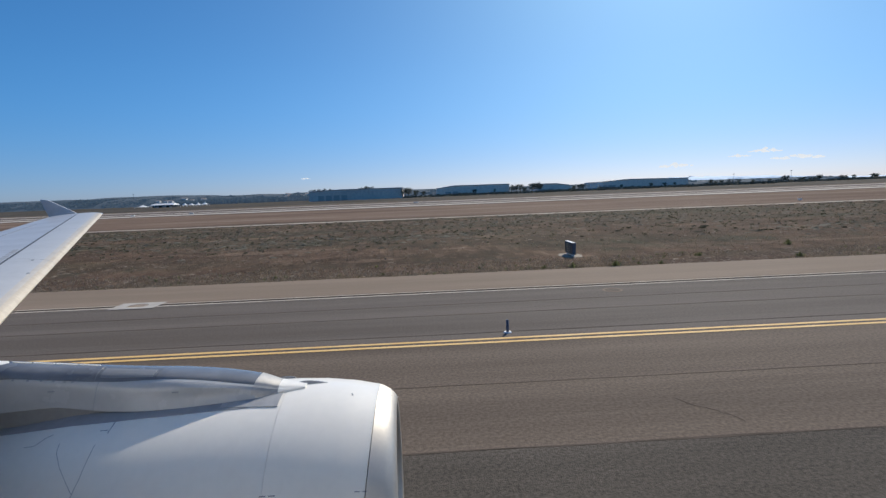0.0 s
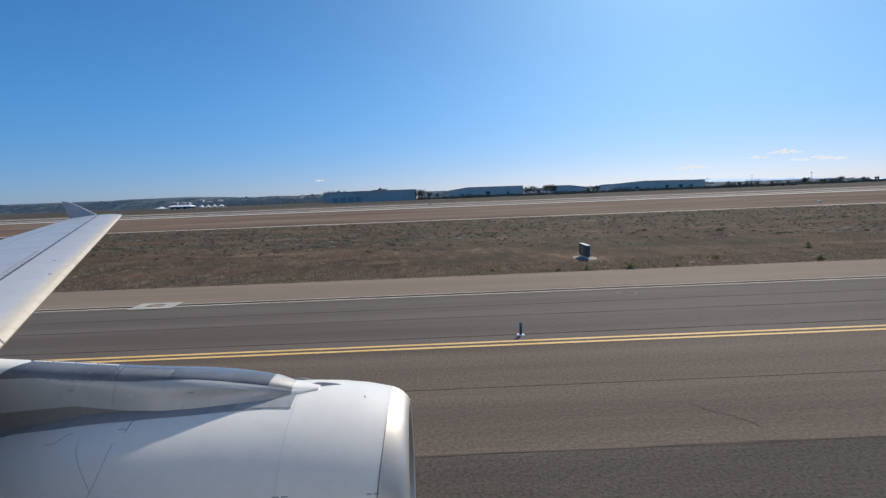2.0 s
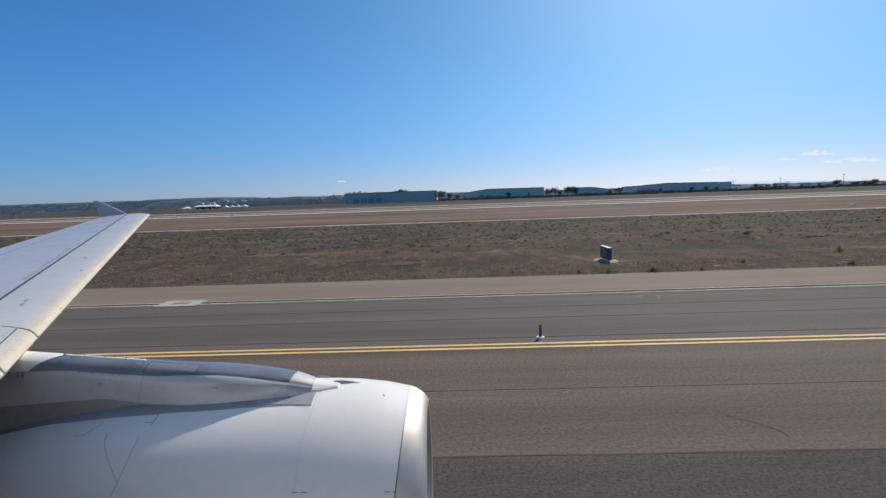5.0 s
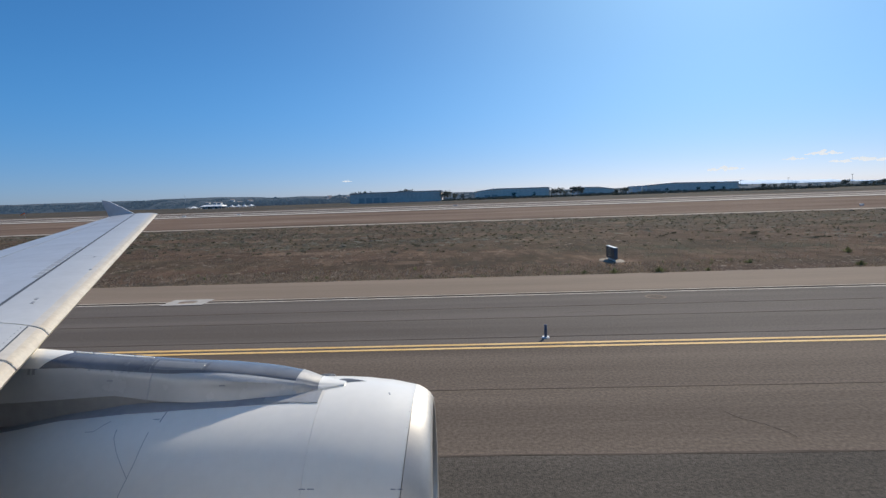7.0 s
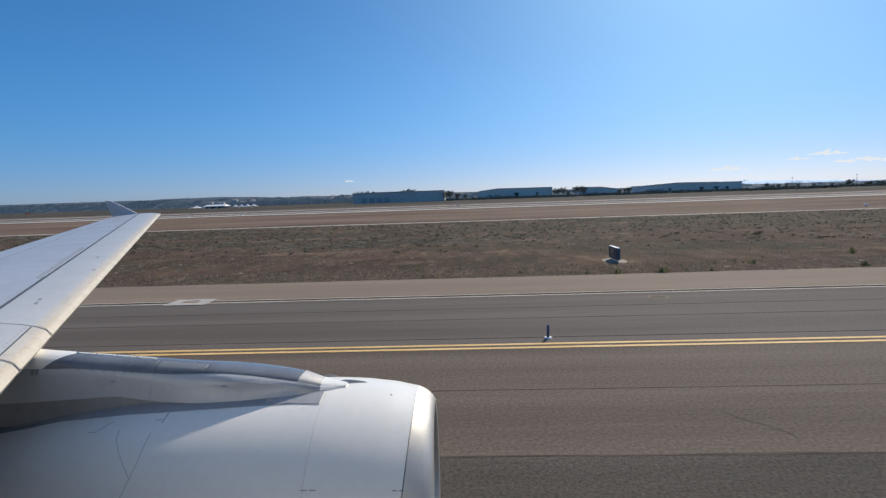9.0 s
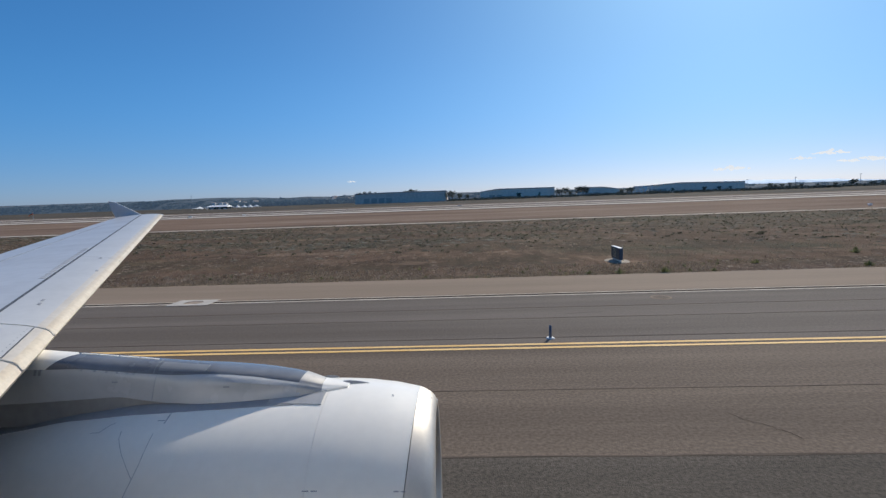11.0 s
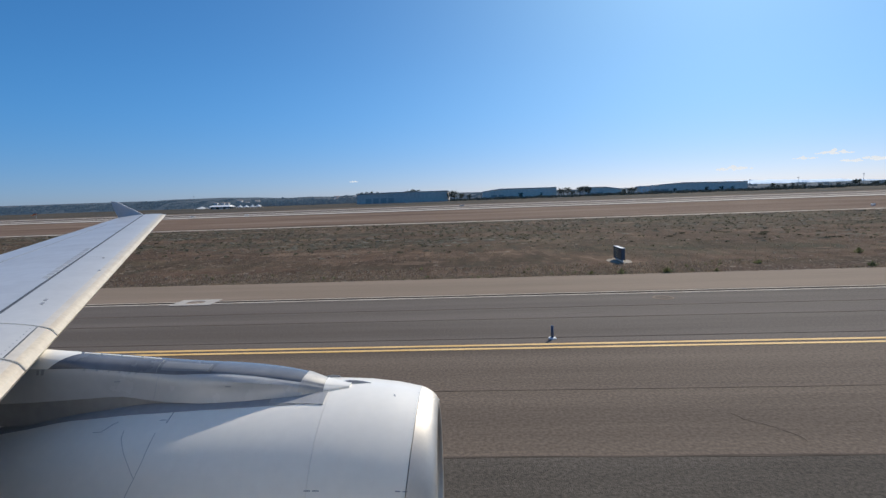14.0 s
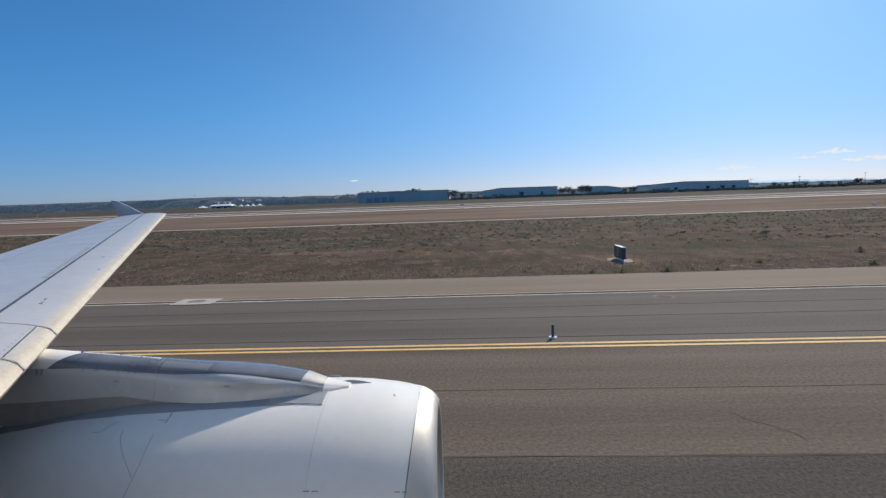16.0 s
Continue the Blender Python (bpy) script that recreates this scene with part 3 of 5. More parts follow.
def seam_lean(x, a):
    """How far the inlet joint leans back away from the top: none at the fan joint and at the lip's front, full at the inlet joint."""
    w = min(1, max(0, (x + 1.175) / 0.725)) if x <= -0.45 else max(0, (-0.305 - x) / 0.145)
    return LEAN * 0.95 * (math.sin(a) - 1) * w


engine = new("engine")
engine.parent = airliner
tagged(engine, "white jet engine nacelle with bare metal inlet lip")


def cowl(name, xa, xb, mat, label, gap=0.0006, n=14):
    rows = [(xa, -0.02)] + [(xa + (xb - xa) * i / n, -(gap if i in (0, n) else 0)) for i in range(n + 1)] + [(xb, -0.02)]
    rings = []
    for x, sink in rows:
        ring = []
        for j in range(96):
            a = 2 * math.pi * j / 96
            xx = x + seam_lean(x, a)
            r = nacelle_r(xx) + sink
            ring.append(Vector((xx, EY + r * math.cos(a), EZ + r * math.sin(a))))
        rings.append(ring)
    vv, ff = loft(rings, True)
    return obj(name, vv, ff, mat, engine, label, True)


cowl("reverser_cowl", -4.6, -1.1762, M_white, "white rear cowl", n=24)
fan_cowl = cowl("fan_cowl", -1.1738, -0.4518, M_white, "white fan cowl", n=12)
lip_prof = [(-0.450, 0.940), (-0.450, 0.961), (-0.41, 0.945), (-0.37, 0.922), (-0.335, 0.892), (-0.312, 0.855), (-0.305, 0.820), (-0.312, 0.790), (-0.335, 0.765), (-0.40, 0.738), (-0.55, 0.725)]
rings = []
for i, (x, r) in enumerate(lip_prof):
    ring = []
    for j in range(96):
        a = 2 * math.pi * j / 96
        back = seam_lean(max(x, -0.45), a) if i < 7 else 0.0
        rr = nacelle_r(x + back) + r - 0.962 if i < 2 else r + (nacelle_r(-0.45 + back) - 0.962) * min(1, -back / 0.1) * 0.8
        # the far side of the mouth stands a little further back
        ring.append(Vector((x + back - 0.03 * math.cos(a) * min(1, i / 4), EY + rr * math.cos(a), EZ + rr * math.sin(a))))
    rings.append(ring)
vv, ff = loft(rings, True)
obj("inlet_lip", vv, ff, M_lip, engine, "polished bare metal inlet lip", True)
vv, ff = revolve([(-0.55, 0.725), (-0.9, 0.76), (-1.2, 0.80), (-1.21, 0.0)], 48)
obj("inlet_duct", vv, ff, M_dark, engine, "dark inlet duct", True)
vv, ff = revolve([(-1.2, 0.26), (-1.05, 0.22), (-0.85, 0.12), (-0.74, 0.0)], 32)
obj("spinner", vv, ff, M_dark, engine, "", True)
vv, ff = revolve([(-4.6, 0.60), (-4.62, 0.50), (-5.0, 0.40), (-5.5, 0.22), (-5.6, 0.0)], 48)
obj("exhaust_cone", vv, ff, M_steel, engine, "grey metal exhaust cone", True)


def surf(x, a, lift=0.0):
    """A point of the nacelle's skin at station x and angle a (degrees from the outboard side over the top)."""
    r = nacelle_r(x) + lift
    return Vector((x, EY + r * math.cos(radians(a)), EZ + r * math.sin(radians(a))))


def seam(name, pts, width, mat, parent, lift=0.002):
    """A narrow band on the nacelle through (x, angle) points."""
    fine_pts = []
    for (xa, aa), (xb, ab) in zip(pts, pts[1:]):
        for i in range(8):
            fine_pts.append((xa + (xb - xa) * i / 8, aa + (ab - aa) * i / 8))
    fine_pts.append(pts[-1])
    rows = []
    for i, (x, a) in enumerate(fine_pts):
        x2, a2 = fine_pts[min(i + 1, len(fine_pts) - 1)]
        x1, a1 = fine_pts[max(i - 1, 0)]
        tx, ta = x2 - x1, radians(a2 - a1) * nacelle_r(x)
        ln = math.hypot(tx, ta) or 1
        ox, oa = -ta / ln * width / 2, math.degrees(tx / ln * width / 2 / nacelle_r(x))
        rows.append([surf(x - ox, a - oa, -0.01), surf(x - ox, a - oa, lift), surf(x + ox, a + oa, lift), surf(x + ox, a + oa, -0.01)])
    vv, ff = loft(rows, False)
    return obj(name, vv, ff, mat, parent)


seam("cowl_seam", [(-2.398, 107.6), (-2.399, 114.4)], 0.006, M_marking, engine)
seam("cowl_seam", [(-2.47, 112.5), (-2.41, 112.6)], 0.005, M_marking, engine)
seam("cowl_seam", [(-2.443, 119.4), (-2.44, 132.9), (-2.455, 138.8), (-2.48, 145), (-2.50, 180)], 0.0035, M_seam, engine)
seam("cowl_seam", [(-2.724, 117.0), (-2.703, 121.3), (-2.62, 128), (-2.51, 135.1), (-2.455, 138.6)], 0.0035, M_seam, engine)
seam("cowl_seam", [(-3.001, 116.3), (-2.923, 116.6), (-2.868, 112.8), (-2.83, 111.5)], 0.0035, M_seam, engine)
seam("cowl_latch", [(-1.19, 143.3), (-1.145, 143.3)], 0.007, M_marking, engine)
seam("cowl_latch", [(-1.13, 143.3), (-1.085, 143.3)], 0.007, M_marking, engine)
seam("cowl_latch", [(-0.565, 143.3), (-0.53, 143.3)], 0.007, M_marking, engine)
seam("cowl_latch", [(-0.515, 143.3), (-0.48, 143.3)], 0.007, M_marking, engine)
seam("drain_mark", [(-0.655, 95.2), (-0.645, 97.0)], 0.012, M_marking, engine)
# rivet dots behind the inlet seam
for i in range(26):
    a = 88 + i * 3.2
    xr = -0.466 + seam_lean(-0.466, radians(a))
    seam("rivet", [(xr, a), (xr + 0.003, a)], 0.003, M_seam, engine)
# stencil bars on the metal lip
for i in range(6):
    xs = -0.43 + i * 0.027
    r = 0.955 - i * 0.008
    vv = [Vector((x, EY + (r + 0.0015) * math.cos(radians(a)), EZ + (r + 0.0015) * math.sin(radians(a)))) for x, a in ((xs, 90.0), (xs + 0.007, 90.0), (xs + 0.007, 91.4), (xs, 91.4))]
    obj("stencil_mark", vv, [(0, 1, 2, 3)], M_seam, engine)

# low vane standing on the far shoulder of the cowl
rows = []
for i in range(7):
    x = -1.37 + 0.025 * i
    h = 0.022 * math.sin(math.pi * (0.15 + 0.7 * i / 6))
    rows.append([surf(x, 70.5, -0.01), surf(x, 70.5, h), surf(x, 69.3, h), surf(x, 69.3, -0.01)])
obj("cowl_vane", *loft(rows, True, True), M_strip, engine, "low dark grey vane")

# scoop on the fan cowl: a teardrop hollow with a raised rim
ring_o, ring_i, ring_b = [], [], []
for i in range(28):
    q = 2 * math.pi * i / 28
    fx = math.cos(q)
    hw = 3.7 * math.sin(q) * (0.55 - 0.45 * fx)
    ring_o.append(surf(-1.065 + 0.125 * fx + 0.06, 84.5 + hw * 1.35, 0.001))
    ring_i.append(surf(-1.065 + 0.118 * fx + 0.06, 84.5 + hw * 1.25, 0.004))
    ring_b.append(surf(-1.065 + 0.110 * fx + 0.06, 84.5 + hw * 1.1, 0.002))
vv, ff = loft([ring_o, ring_i, ring_b], True)
scoop = obj("air_scoop", vv, ff, M_pylon, engine, "small dark teardrop air scoop", True)
obj("scoop_mouth", ring_b, [tuple(range(28))], M_dark, engine)

# pylon: a narrow nose on the cowl that grows into the wing's leading edge
TOP_X = (-4.8, -4.3, -3.73, -3.4, -3.1, -2.65, -2.1, -1.667, -1.425, -1.28, -1.22, -1.14, -1.05)
TOP_Z = (3.245, 3.24, 3.207, 3.172, 3.145, 3.102, 3.054, 3.008, 2.965, 2.916, 2.893, 2.874, 2.858)
EDGE_X = (-4.8, -3.55, -3.25, -2.76, -2.47, -2.28, -2.04, -1.8, -1.57, -1.38, -1.22, -1.14, -1.05)
EDGE_Z = (3.10, 3.085, 3.086, 3.039, 3.015, 3.018, 3.020, 2.995, 2.958, 2.922, 2.872, 2.862, 2.855)
EDGE_W = (0.15, 0.15, 0.15, 0.145, 0.14, 0.14, 0.14, 0.14, 0.135, 0.12, 0.085, 0.06, 0.03)
FOOT_X = (-4.8, -3.68, -2.91, -2.7, -2.5, -2.24, -1.91, -1.64, -1.46, -1.35, -1.22, -1.14, -1.05)
FOOT_W = (0.21, 0.205, 0.20, 0.20, 0.215, 0.25, 0.24, 0.224, 0.204, 0.185, 0.125, 0.085, 0.035)
FOOT_Z = (2.79, 2.82, 2.862, 2.83, 2.812, 2.811, 2.820, 2.834, 2.842, 2.846, 2.848, 2.850, 2.850)


def pylon_side(x):
    """Near-side outline at station x from foot to ridge: six points up the side, then five over the top fairing."""
    zt, ze, we = (float(np.interp(x, TOP_X, TOP_Z)), float(np.interp(x, EDGE_X, EDGE_Z)), float(np.interp(x, EDGE_X, EDGE_W)))
    wf, zf = float(np.interp(x, FOOT_X, FOOT_W)), float(np.interp(x, FOOT_X, FOOT_Z))
    swell = 0.034 * math.exp(-((x + 1.85) / 0.38) ** 2) + 0.008
    out = []
    for q in (0.0, 0.30, 0.56, 0.78, 0.92, 1.0):
        w = wf + (we - wf) * q + swell * math.sin(math.pi * q ** 3.2) * min(1, wf / 0.18)
        out.append(Vector((x, EY - w, zf + (ze - zf) * q)))
    for j in range(1, 6):
        th = math.pi / 2 * j / 5
        out.append(Vector((x, EY - we * (0.97 * math.cos(th)), ze + (zt - ze) * math.sin(th))))
    return out


def other_side(p):
    return Vector((p.x, 2 * EY - p.y, p.z))


STATIONS = [-1.40 - 0.1 * i for i in range(35)]
sides = [pylon_side(x)[:6] for x in STATIONS]
pylon = obj("pylon", *loft([r + [other_side(p) for p in reversed(r)] for r in sides], True, True), M_pylon, airliner, "grey engine pylon with darker glossy top", True)
# root wall coloured darker to paint the shade of the recess
roots = [[Vector((p.x, EY - 0.17, 2.60)), p + Vector((0, 0.02, 0.002))] for p in (r[0] for r in sides)]
obj("pylon_root", *loft([r + [other_side(p) for p in reversed(r)] for r in roots], True, True), M_strip, pylon, "dark grey pylon root", True)


def over_top(x, lift=0.002, slant=0.0):
    """The outline over the fairing from near edge to far edge, its ridge pushed forward by slant."""
    half = []
    for j in range(6):
        xx = x + slant * j / 5
        half.append(pylon_side(xx)[5 + j] + Vector((0, 0, lift)))
    return half + [other_side(p) for p in reversed(half[:-1])]


front = [over_top(x) for x in STATIONS if x > -3.4]
obj("upper_fairing", *loft(front + [over_top(-3.56, 0.002, 0.19)], False), M_pylon_top, pylon, "dark grey glossy top fairing", True)
obj("rear_fairing", *loft([over_top(-3.564, 0.002, 0.19)] + [over_top(x) for x in STATIONS if x < -3.62], False), M_white, pylon, "white fairing under the wing's leading edge", True)
nose_x = (-1.19, -1.22, -1.26, -1.31, -1.36, -1.405)


def nose_ring(x):
    r = [p + Vector((-0.03 * (1 - q / 10), -0.004, 0.004)) for q, p in enumerate(pylon_side(x))]
    r[0].z -= 0.03
    return r + [other_side(p) for p in reversed(r[:-1])]


obj("pylon_nose", *loft([nose_ring(x) for x in nose_x], True, True), M_nose, pylon, "worn bare metal pylon nose", True)
tip_x = (-1.04, -1.06, -1.10, -1.15, -1.20, -1.238)
tips = []
for x in tip_x:
    r = pylon_side(x)
    r = [p + Vector((0, -0.006, 0.005)) for p in r]
    r[0].z -= 0.07
    tips.append(r + [other_side(p) for p in reversed(r[:-1])])
obj("pylon_tip", *loft(tips, True, True), M_white, pylon, "white pylon tip cap", True)


def side_point(x, up, out=0.0):
    """A point of the near side; up runs from its foot (0) to its upper edge (1)."""
    r = pylon_side(x)[:6]
    k = min(4, int(up * 5))
    p = r[k].lerp(r[k + 1], up * 5 - k)
    return p + Vector((0, -out, out * 0.3))


rows = []
for i in range(11):
    q = i / 10
    x = -2.633 + 0.03 * q
    rows.append([side_point(x, q, -0.003), side_point(x, q, 0.003), side_point(x + 0.005, q, 0.003), side_point(x + 0.005, q, -0.003)])
obj("panel_seam", *loft(rows, False), M_stencil, pylon)


def top_panel(name, xa, xb, s0, s1, mat, lift, label=""):
    """A thin panel on the near slope of the top fairing, s from its lower edge (0) to its ridge (1)."""
    rows = []
    for i in range(9):
        r = over_top(xa + (xb - xa) * i / 8, 0.0)[:6]

        def on(q):
            k = min(4, int(q * 5))
            return r[k].lerp(r[k + 1], q * 5 - k)

        up = Vector((0, -0.5, 1)).normalized() * (lift + 0.002)
        rows.append([on(s0) - up] + [on(s0 + (s1 - s0) * j / 4) + up for j in range(5)] + [on(s1) - up])
    return obj(name, *loft(rows, True, True), mat, pylon, label)


top_panel("access_panel", -2.20, -2.60, 0.25, 0.85, M_panel, 0.003, "lighter grey access panel")
top_panel("panel_seam", -2.63, -2.636, 0.0, 1.0, M_panel, 0.0035)
top_panel("panel_seam", -2.17, -2.175, 0.0, 1.0, M_seal, 0.003)
# white slivers added along the ridge as its sunlit highlight
for xa, xb in ((-3.36, -3.22), (-3.20, -3.04), (-3.02, -2.86), (-2.84, -2.68)):
    rows = []
    for i in range(5):
        x = xa + (xb - xa) * i / 4
        top = pylon_side(x)[10]
        rows.append([top + Vector((0, dy, dz)) for dy, dz in ((0.004, -0.004), (0.006, 0.007), (0.022, 0.006), (0.03, -0.006))])
    obj("sealing_strip", *loft(rows, True, True), M_white, pylon, "white sealing strip")


def side_mark(name, xs, up, length, height):
    """A small dark mark on the pylon's near side."""
    c = side_point(xs, up)
    d = (side_point(xs, min(1, up + 0.1)) - side_point(xs, max(0, up - 0.1))).normalized() * height / 2
    out = Vector((0, -d.z, d.y)).normalized() * 0.004
    e = Vector((length / 2, 0, 0))
    vv = [c - e - d + out, c + e - d + out, c + e + d + out, c - e + d + out] + [c - e - d - out, c + e - d - out, c + e + d - out, c - e + d - out]
    return obj(name, vv, [(0, 1, 2, 3), (4, 7, 6, 5), (0, 4, 5, 1), (1, 5, 6, 2), (2, 6, 7, 3), (3, 7, 4, 0)], M_marking, pylon)


side_mark("fastener_mark", -1.996, 0.42, 0.05, 0.012)
side_mark("fastener_mark", -2.949, 0.44, 0.05, 0.012)
for x in (-3.24, -3.13, -3.03, -2.94, -2.855, -2.80):
    side_mark("fastener", x, 0.93, 0.016, 0.013)
for x in (-3.64, -3.60):
    side_mark("vent_mark", x, 0.80, 0.022, 0.05).data.materials[0] = M_strip

# dark strip laid on the rear cowl as the shaded crease under the pylon
rows = []
for i in range(29):
    x = -1.42 - i * 0.12
    low = 106.0 + 2.0 * math.sin(min(1, i / 16) * math.pi)
    rows.append([surf(x, 96 + (low - 96) * j / 4, 0.004) for j in range(5)] + [surf(x, low, -0.02)])
obj("pylon_crease_shade", *loft(rows, False), M_strip, engine, "dark grey recessed fillet under the pylon", True)

# small grey panel between the pylon's nose and the fan cowl
rows = []
for i in range(9):
    x = -1.196 - i * 0.055
    low = 106.2 - 0.15 * i
    rows.append([surf(x, 93 + (low - 93) * j / 4, 0.007) for j in range(5)] + [surf(x, low, -0.02)])
obj("fillet_panel", *loft(rows, False), M_wedge, engine, "grey metal panel under the pylon nose", True)

# fuselage around the cabin, with the window's opening
FY, FZ, FR = -1.88, 4.05, 1.98
angs = [radians(a) for a in (-90, -70, -50, -30, -15, 0, 4, 8, 12, 16, 20, 30, 45, 60, 75, 90, 110, 130, 150, 170, 190, 210, 230, 250)]
xs = [-22, -16, -10, -5, -2, -0.6, -0.14, 0.14, 0.6, 2, 5, 8, 10, 11.2, 11.8]
scale = [0.75, 0.95, 1, 1, 1, 1, 1, 1, 1, 1, 1, 1, 0.85, 0.55, 0.1]
vv, ff = loft([[Vector((x, FY + FR * s * math.cos(a), FZ + FR * s * math.sin(a))) for a in angs] for x, s in zip(xs, scale)], True, True)
k = len(angs)
hole = [i for i, q in enumerate(ff) if len(q) == 4 and q[0] // k == 6 and angs[q[0] % k] >= radians(3) and radians(3) < angs[q[1] % k] <= radians(17)]
ff = [q for i, q in enumerate(ff) if i not in hole]
obj("fuselage", vv, ff, M_cabin, airliner, "plain white fuselage skin", True)

# main landing gear under the wing root
for gx, gy in ((-6.6, 1.95), (-6.6, -5.7), (6.2, -1.88)):
    gear = new("landing_gear")
    gear.parent = airliner
    part("strut", box_bm(gx - 0.10, gx + 0.10, gy - 0.10, gy + 0.10, 0.5, 2.9 if gx < 0 else 2.4, 0.03), M_steel, gear)
    for side in (-0.3, 0.3):
        bm = bmesh.new()
        bmesh.ops.create_cone(bm, segments=32, radius1=0.55, radius2=0.55, depth=0.36, cap_ends=True, matrix=Matrix.Translation((gx, gy + side, 0.554)) @ Matrix.Rotation(radians(90), 4, "X"))
        bmesh.ops.bevel(bm, geom=[e for e in bm.edges if e.calc_face_angle(0) > 1], offset=0.08, segments=3, affect="EDGES", profile=0.5)
        part("wheel", bm, M_seal, gear, "black rubber tyre", True)

# ---- things beside the taxiway ----
def marker_post(x, y):
    root = new("marker_post")
    root.location = (x, y, 0)
    tagged(root, "slim blue marker post on a white base plate", "marker post", "taxiway marker posts")
    bm = bmesh.new()
    bmesh.ops.create_cone(bm, segments=14, radius1=0.045, radius2=0.042, depth=0.36, cap_ends=True, matrix=Matrix.Translation((0, 0, 0.20)))
    part("post", bm, M_blue, root, "blue plastic tube", True)
    bm = bmesh.new()
    bmesh.ops.create_cone(bm, segments=14, radius1=0.048, radius2=0.030, depth=0.03, cap_ends=True, matrix=Matrix.Translation((0, 0, 0.395)))
    part("cap", bm, M_blue, root)
    bm = bmesh.new()
    bmesh.ops.create_cone(bm, segments=24, radius1=0.13, radius2=0.11, depth=0.03, cap_ends=True, matrix=Matrix.Translation((0, 0, 0.017)))
    part("base_plate", bm, M_tent, root, "white base plate")
    return root


post_proto = marker_post(2.45, 14.95)
for x in (-17.3, 22.2):
    copy_thing(post_proto, pose(x, 14.95, 0))


def guidance_sign(x, y):
    root = new("guidance_sign")
    root.location = (x, y, -0.05)
    tagged(root, "black lettered box sign on short legs over a pale pad", "airfield sign")
    rot = Matrix.Rotation(radians(-90), 4, "Z")

    def turned(bm):
        bmesh.ops.transform(bm, matrix=rot, verts=bm.verts)
        return bm

    part("sign_box", turned(box_bm(-1.0, 1.0, -0.13, 0.13, 0.17, 0.99, 0.02)), M_signbox, root)
    part("top_cap", turned(box_bm(-1.01, 1.01, -0.14, 0.14, 0.992, 1.02, 0.008)), M_tent, root, "white top cap")
    face = part("sign_face", turned(box_bm(-0.95, 0.95, -0.142, -0.134, 0.22, 0.95)), M_signface, root, "black face with a pale framed code")
    part("sign_face", turned(box_bm(-0.95, 0.95, 0.134, 0.142, 0.22, 0.95)), M_signface, root)
    for a in ((-0.50, 0.22, 0.33, 0.36), (-0.50, 0.22, 0.84, 0.87), (-0.50, -0.47, 0.36, 0.84), (0.19, 0.22, 0.36, 0.84)):
        part("face_border", turned(box_bm(a[0], a[1], -0.148, -0.143, a[2], a[3])), M_lettering, face)
    curve = bpy.data.curves.new("lettering", "FONT")
    curve.body, curve.size, curve.extrude, curve.align_x = "D", 0.46, 0.002, "CENTER"
    text = new("lettering_source", curve)
    bpy.context.view_layer.update()
    me = bpy.data.meshes.new_from_object(text.evaluated_get(bpy.context.evaluated_depsgraph_get()))
    bpy.data.objects.remove(text)
    me.transform(rot @ pose(-0.14, -0.147, 0.44, 90, 0, 0))
    me.materials.clear()
    me.materials.append(M_lettering)
    letters = new("lettering", me)
    letters.parent = face
    for k in range(7):
        sx = -0.84 + k * 0.28
        part("leg", turned(box_bm(sx - 0.035, sx + 0.035, -0.05, 0.05, 0.04, 0.175, 0.01)), M_tent, root)
    n = 44
    rim = [(math.cos(a) * 0.85 * (1 + 0.22 * noise.noise((math.cos(a) * 2, math.sin(a) * 2, 4))), math.sin(a) * 1.45 * (1 + 0.2 * noise.noise((math.cos(a) * 2, math.sin(a) * 2, 9)))) for a in (2 * math.pi * i / n for i in range(n))]
    rows = [[Vector((a, b, 0.0)) for a, b in rim], [Vector((a * 0.93, b * 0.95, 0.022)) for a, b in rim]]
    vv, ff = loft(rows, True)
    obj("pad", vv, ff + [tuple(range(n, 2 * n))], M_pad, root, "pale worn pad")
    return root


guidance_sign(9.6, 32.2).scale = (0.86, 0.86, 0.9)


def drain_cover(x, y):
    root = new("drain_cover")
    root.location = (x, y, 0.014)
    tagged(root, "pale square concrete frame with a round cover in the drain", "manhole")
    n = 40
    ro, ri = [], []
    for i in range(n):
        a = 2 * math.pi * i / n
        c, s = math.cos(a), math.sin(a)
        m = max(abs(c), abs(s))
        ro.append((c / m * 0.95, s / m * 0.62))
        ri.append((c * 0.42, s * 0.36))
    rows = [[Vector((a, b, 0)) for a, b in ro], [Vector((a, b, 0.012)) for a, b in ro], [Vector((a, b, 0.012)) for a, b in ri], [Vector((a, b, -0.02)) for a, b in ri]]
    obj("frame", *loft(rows, True), M_whitepaint, root)
    vv = [Vector((a, b, -0.006)) for a, b in ri]
    obj("cover", vv, [tuple(range(n))], M_shoulder, root, "round cover")
    return root


drain_cover(-12.6, 21.75)


def manhole(x, y):
    root = new("manhole_cover")
    root.location = (x, y, 0.0)
    tagged(root, "round grey manhole cover set in worn asphalt", "manhole")
    n = 36
    rings = [[Vector((math.cos(a) * r, math.sin(a) * r, z)) for a in (2 * math.pi * i / n for i in range(n))] for r, z in ((0.42, 0.002), (0.40, 0.010), (0.34, 0.010), (0.33, 0.006))]
    obj("rim", *loft(rings, True), M_shoulder, root, "pale concrete rim")
    obj("lid", [Vector((math.cos(a) * 0.325, math.sin(a) * 0.325, 0.008)) for a in (2 * math.pi * i / n for i in range(n))], [tuple(range(n))], M_asphalt, root)
    return root


manhole(7.9, 20.5)


